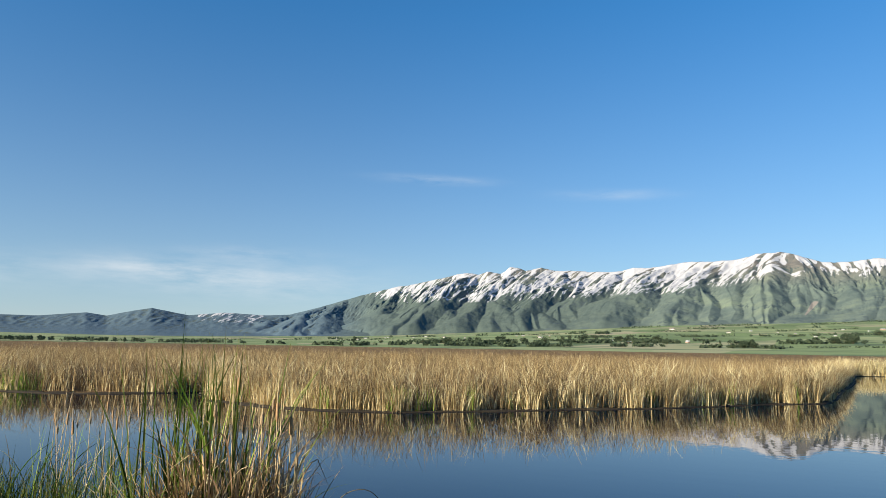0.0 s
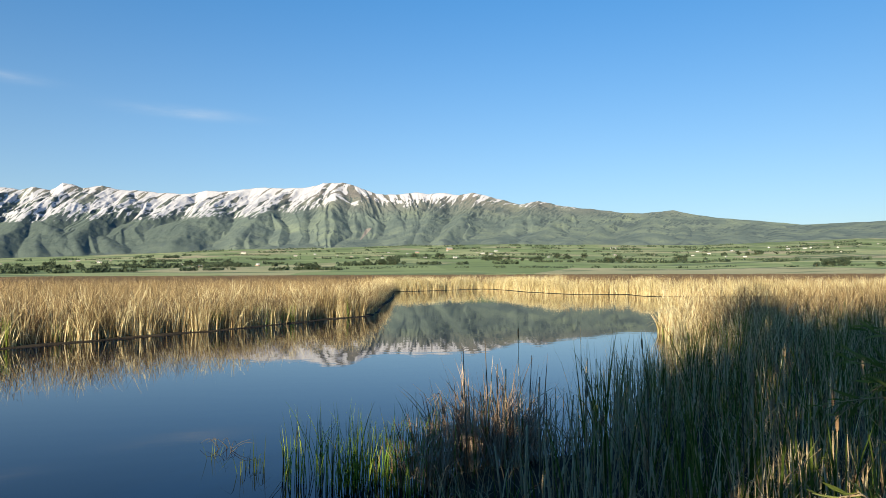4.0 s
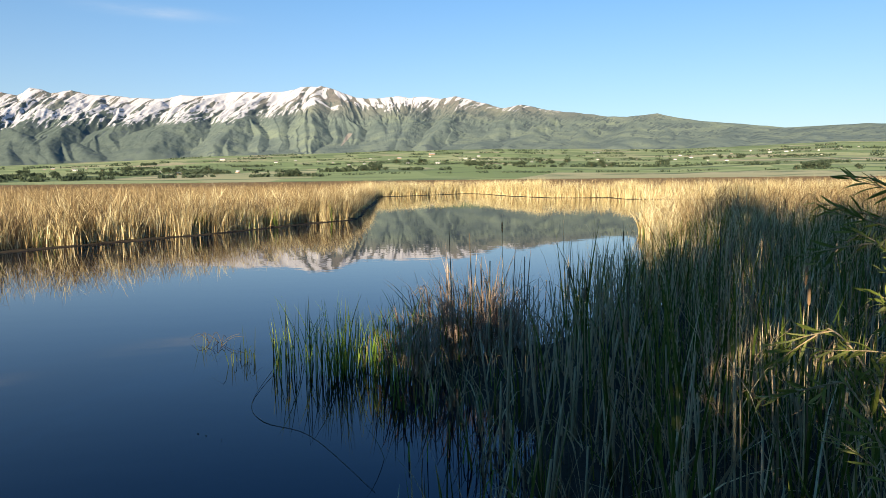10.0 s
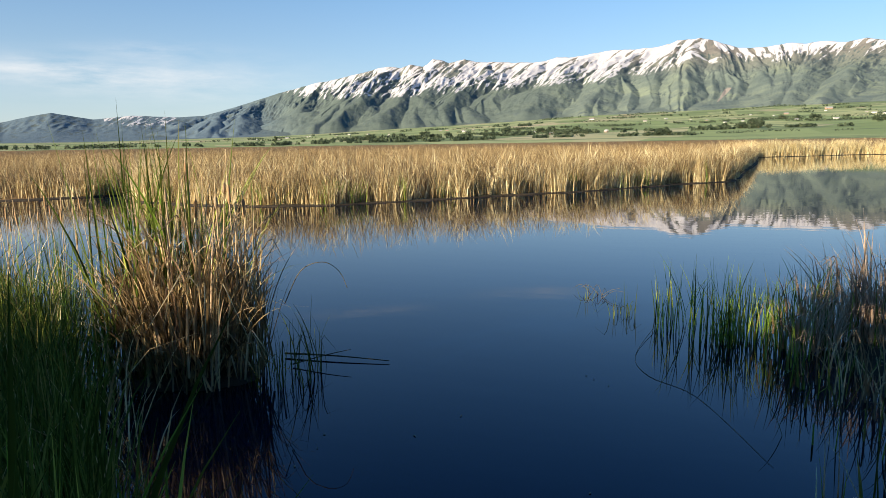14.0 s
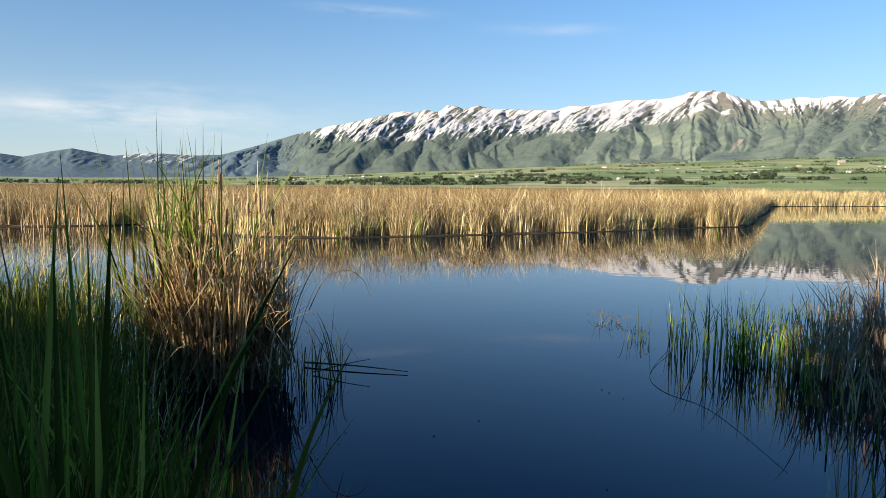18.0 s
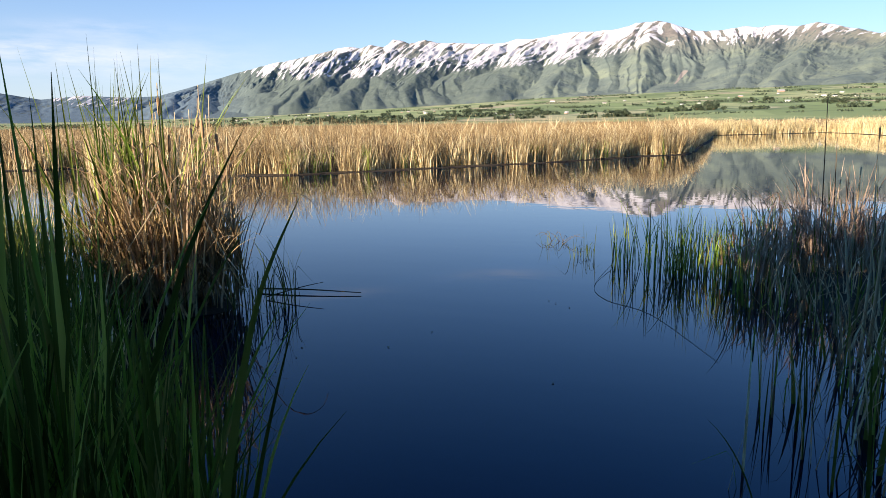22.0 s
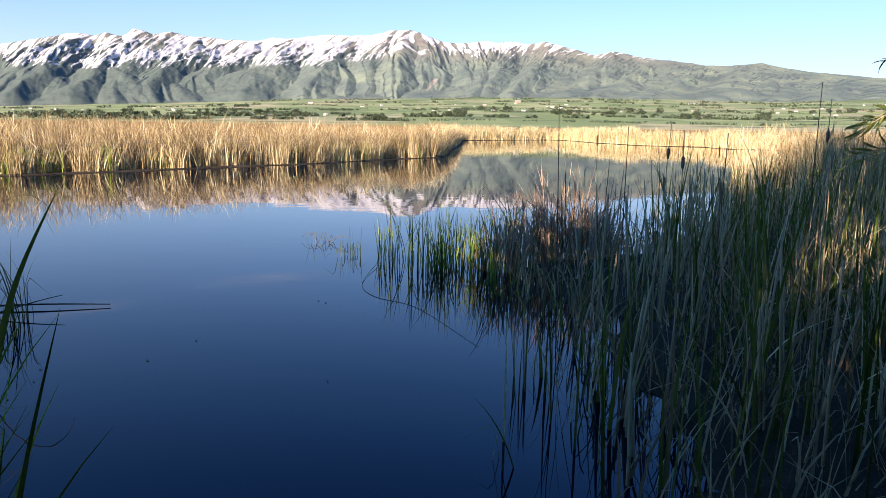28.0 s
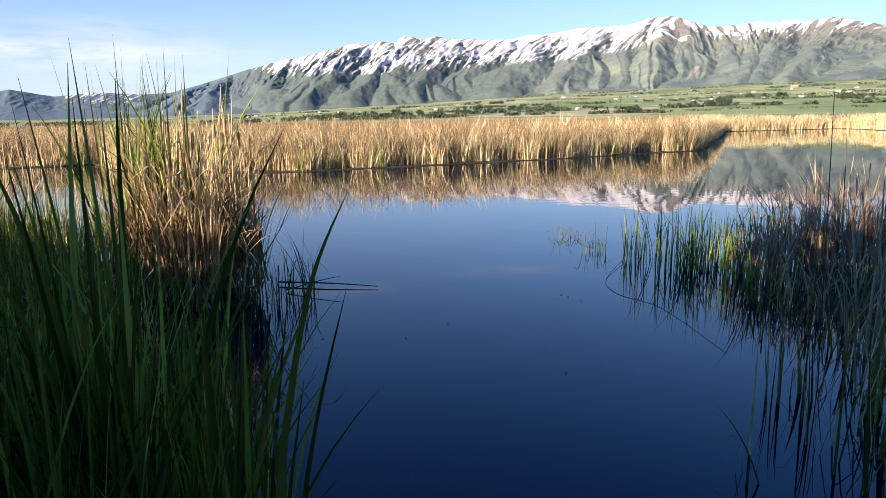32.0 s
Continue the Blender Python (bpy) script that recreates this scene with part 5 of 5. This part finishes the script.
# ---- floating and fallen stems ----
def stem(name, points, radius, mat, label, category="reed stem", group="floating stems"):
    t_ = thing(name, pose(*points[0]), label, category, group)
    p0 = Vector(points[0])
    ends = [Vector(p) for p in (points[0], *points, points[-1])]
    points = []
    for a0, a1, a2, a3 in zip(ends, ends[1:], ends[2:], ends[3:]):
        for j in range(5):
            t = j / 5
            points.append(a1 + 0.5 * t * (a2 - a0 + t * (2 * a0 - 5 * a1 + 4 * a2 - a3 + t * (3 * a1 - a0 - 3 * a2 + a3))))
    points.append(ends[-1])
    bm = bmesh.new()
    tube(bm, [Vector(p) - p0 for p in points], [radius * (1 - 0.6 * k / (len(points) - 1)) for k in range(len(points))], 6)
    part("stem", bm, mat, t_, smooth=True)
    return t_


stem("dead_stem", [(-3.75, 5.85, 0.03), (-3.2, 5.92, 0.035), (-2.65, 5.98, 0.02)], 0.011, mat_stalk_dark, "long dark dead stem lying on the water")
stem("dead_stem", [(-3.5, 5.6, 0.02), (-3.2, 5.75, 0.10), (-3.0, 5.85, 0.14)], 0.007, mat_stalk_dark, "dark dead stem slanting out of the water")
for k in range(9):
    x0, y0, a, l0 = -1.12 + rng.uniform(-0.12, 0.15), 9.4 + rng.uniform(-0.12, 0.15), rng.uniform(0, 6.28), rng.uniform(0.15, 0.4)
    stem("broken_sprig", [(x0, y0, 0.0), (x0 + math.cos(a) * l0 * 0.5, y0 + math.sin(a) * l0 * 0.5, rng.uniform(0.05, 0.14)), (x0 + math.cos(a) * l0, y0 + math.sin(a) * l0, rng.uniform(0.01, 0.16))], 0.004, mat_stalk_dark, "broken dark reed sprig lying in the water")
stem("bent_stem", [(-0.29, 7.92, 0.030), (-0.41, 6.91, 0.004), (-0.25, 6.35, 0.003), (0.16, 5.94, 0.003), (0.62, 4.80, 0.004)], 0.0032, mat_stalk_dark, "long dark stem bent in a loop on the water")
stem("arched_stem", [(-3.35, 5.3, 0.7), (-3.2, 5.35, 1.0), (-3.0, 5.4, 1.08), (-2.85, 5.42, 1.0), (-2.78, 5.43, 0.85)], 0.005, mat_stalk_dark, "thin stem arching out from the clump")
for k in range(9):
    x0, y0 = rng.uniform(-3.0, 0.2), rng.uniform(3.0, 6.4)
    fl = thing("floating_scrap", pose(x0, y0, 0.004, 0, 0, rng.uniform(0, 360)), "small pale scrap of reed on the water", "scrap", "floating scraps")
    bm = bmesh.new()
    l0, w0 = rng.uniform(0.004, 0.011), rng.uniform(0.003, 0.005)
    box(bm, -l0, l0, -w0, w0, 0, 0.003)
    bmesh.ops.bevel(bm, geom=bm.verts[:], offset=0.0012, affect="VERTICES")
    part("scrap", bm, mat_fluff, fl)

# ---- willow bush at the right ----
def willow_leaf(bend):
    me = bpy.data.meshes.new("leaf")
    verts, faces = [], []
    for k in range(7):
        t = k / 6
        half = 0.5 * math.sin(math.pi * min(0.97, 0.06 + 0.91 * t)) ** 0.8
        y0, z0 = bend * t * t, t - 0.3 * bend * t**3
        verts += [(-half, y0 - 0.02, z0), (0, y0 + 0.012, z0), (half, y0 - 0.02, z0)]
    for k in range(6):
        for j in (0, 1):
            i = 3 * k + j
            faces.append((i, i + 1, i + 4, i + 3))
    me.from_pydata(verts, [], faces)
    for p in me.polygons:
        p.use_smooth = True
    me.materials.append(mat_willow)
    return me


WILLOW = [willow_leaf(b_) for b_ in (0.1, 0.3, 0.5)]
bush = thing("willow_bush", pose(1.9, 1.7, 0.0), "young willow bush with narrow yellow-green leaves", "bush")


def leafy(parent, points, radius, leaves, first, seed):
    """A bent shoot with narrow leaves along it from the share `first` of its length to its tip."""
    r = random.Random(seed)
    bm = bmesh.new()
    tube(bm, points, [radius * (1 - 0.7 * j / (len(points) - 1)) for j in range(len(points))], 6)
    shoot = part("branch" if radius > 0.003 else "twig", bm, mat_stalk, parent, smooth=True)
    for j in range(leaves):
        t = (first + (1 - first) * (j + 0.5) / leaves) * (len(points) - 1)
        i = min(len(points) - 2, int(t))
        p, d = points[i].lerp(points[i + 1], t - i), (points[i + 1] - points[i]).normalized()
        off = d.orthogonal().normalized()
        off.rotate(Matrix.Rotation(j * 2.4 + r.uniform(-0.5, 0.5), 3, d))
        way = (d + off * r.uniform(0.35, 0.95) * (1.1 - 0.6 * j / leaves)).normalized()
        lf = new("leaf", WILLOW[r.randrange(3)])
        lf.parent = shoot
        long = r.uniform(0.04, 0.082) * (1.0 - 0.35 * j / leaves)
        lf.matrix_local = Matrix.Translation(p) @ way.to_track_quat("Z", "Y").to_matrix().to_4x4() @ pose(0, 0, 0, 0, 0, r.uniform(0, 360)) @ Matrix.Diagonal((long * r.uniform(0.1, 0.15), long, long, 1))
    return shoot


def bough(foot_, knee, tip, seed, twigs):
    """A branch of the bush that rises from its foot over a knee to its tip, with side twigs on the upper part."""
    r = random.Random(seed)
    a, b, c = (Vector(v) - Vector((1.9, 1.7, 0.0)) for v in (foot_, knee, tip))
    pts = []
    for j in range(11):
        t = j / 10
        pts.append(a * (1 - t) ** 2 + (b * 2 - (a + c) * 0.5) * 2 * t * (1 - t) + c * t * t + Vector((r.gauss(0, 0.004), r.gauss(0, 0.004), r.gauss(0, 0.004))))
    br = leafy(bush, pts, 0.0055, 10, 0.6, seed)
    for k in range(twigs):
        t = 0.42 + 0.55 * (k + r.random()) / twigs
        i = min(9, int(t * 10))
        p, d = pts[i].lerp(pts[i + 1], t * 10 - i), (pts[i + 1] - pts[i]).normalized()
        off = d.orthogonal().normalized()
        off.rotate(Matrix.Rotation(k * 2.1 + r.uniform(-0.6, 0.6), 3, d))
        way, long = (d + off * r.uniform(0.6, 1.2)).normalized(), r.uniform(0.09, 0.2)
        tw = [p + way * long * q + Vector((0, 0, -0.1 * long * q * q)) for q in (0, 0.33, 0.66, 1.0)]
        leafy(br, tw, 0.0022, 11, 0.15, seed * 31 + k)


for k, (foot_, knee, tip, twigs) in enumerate((
    ((1.95, 1.55, -0.1), (1.86, 1.82, 1.66), (1.77, 1.97, 1.95), 7),
    ((2.0, 1.6, -0.1), (1.83, 1.78, 1.62), (1.70, 1.94, 1.89), 5),
    ((1.98, 1.5, -0.1), (1.84, 1.70, 1.58), (1.73, 1.83, 1.78), 6),
    ((1.72, 1.35, -0.1), (1.59, 1.60, 1.42), (1.51, 1.81, 1.73), 6),
    ((1.74, 1.38, -0.1), (1.60, 1.62, 1.36), (1.50, 1.77, 1.58), 5),
    ((1.8, 1.3, -0.1), (1.64, 1.53, 1.46), (1.54, 1.68, 1.65), 6),
    ((2.05, 1.5, -0.1), (1.84, 1.71, 1.72), (1.78, 1.83, 2.0), 7),
    ((2.1, 1.6, -0.1), (1.97, 1.72, 1.6), (1.93, 1.86, 1.97), 7),
    ((2.2, 1.75, -0.1), (2.12, 1.95, 1.4), (2.08, 2.1, 1.85), 6),
)):
    bough(foot_, knee, tip, 60 + k, twigs)
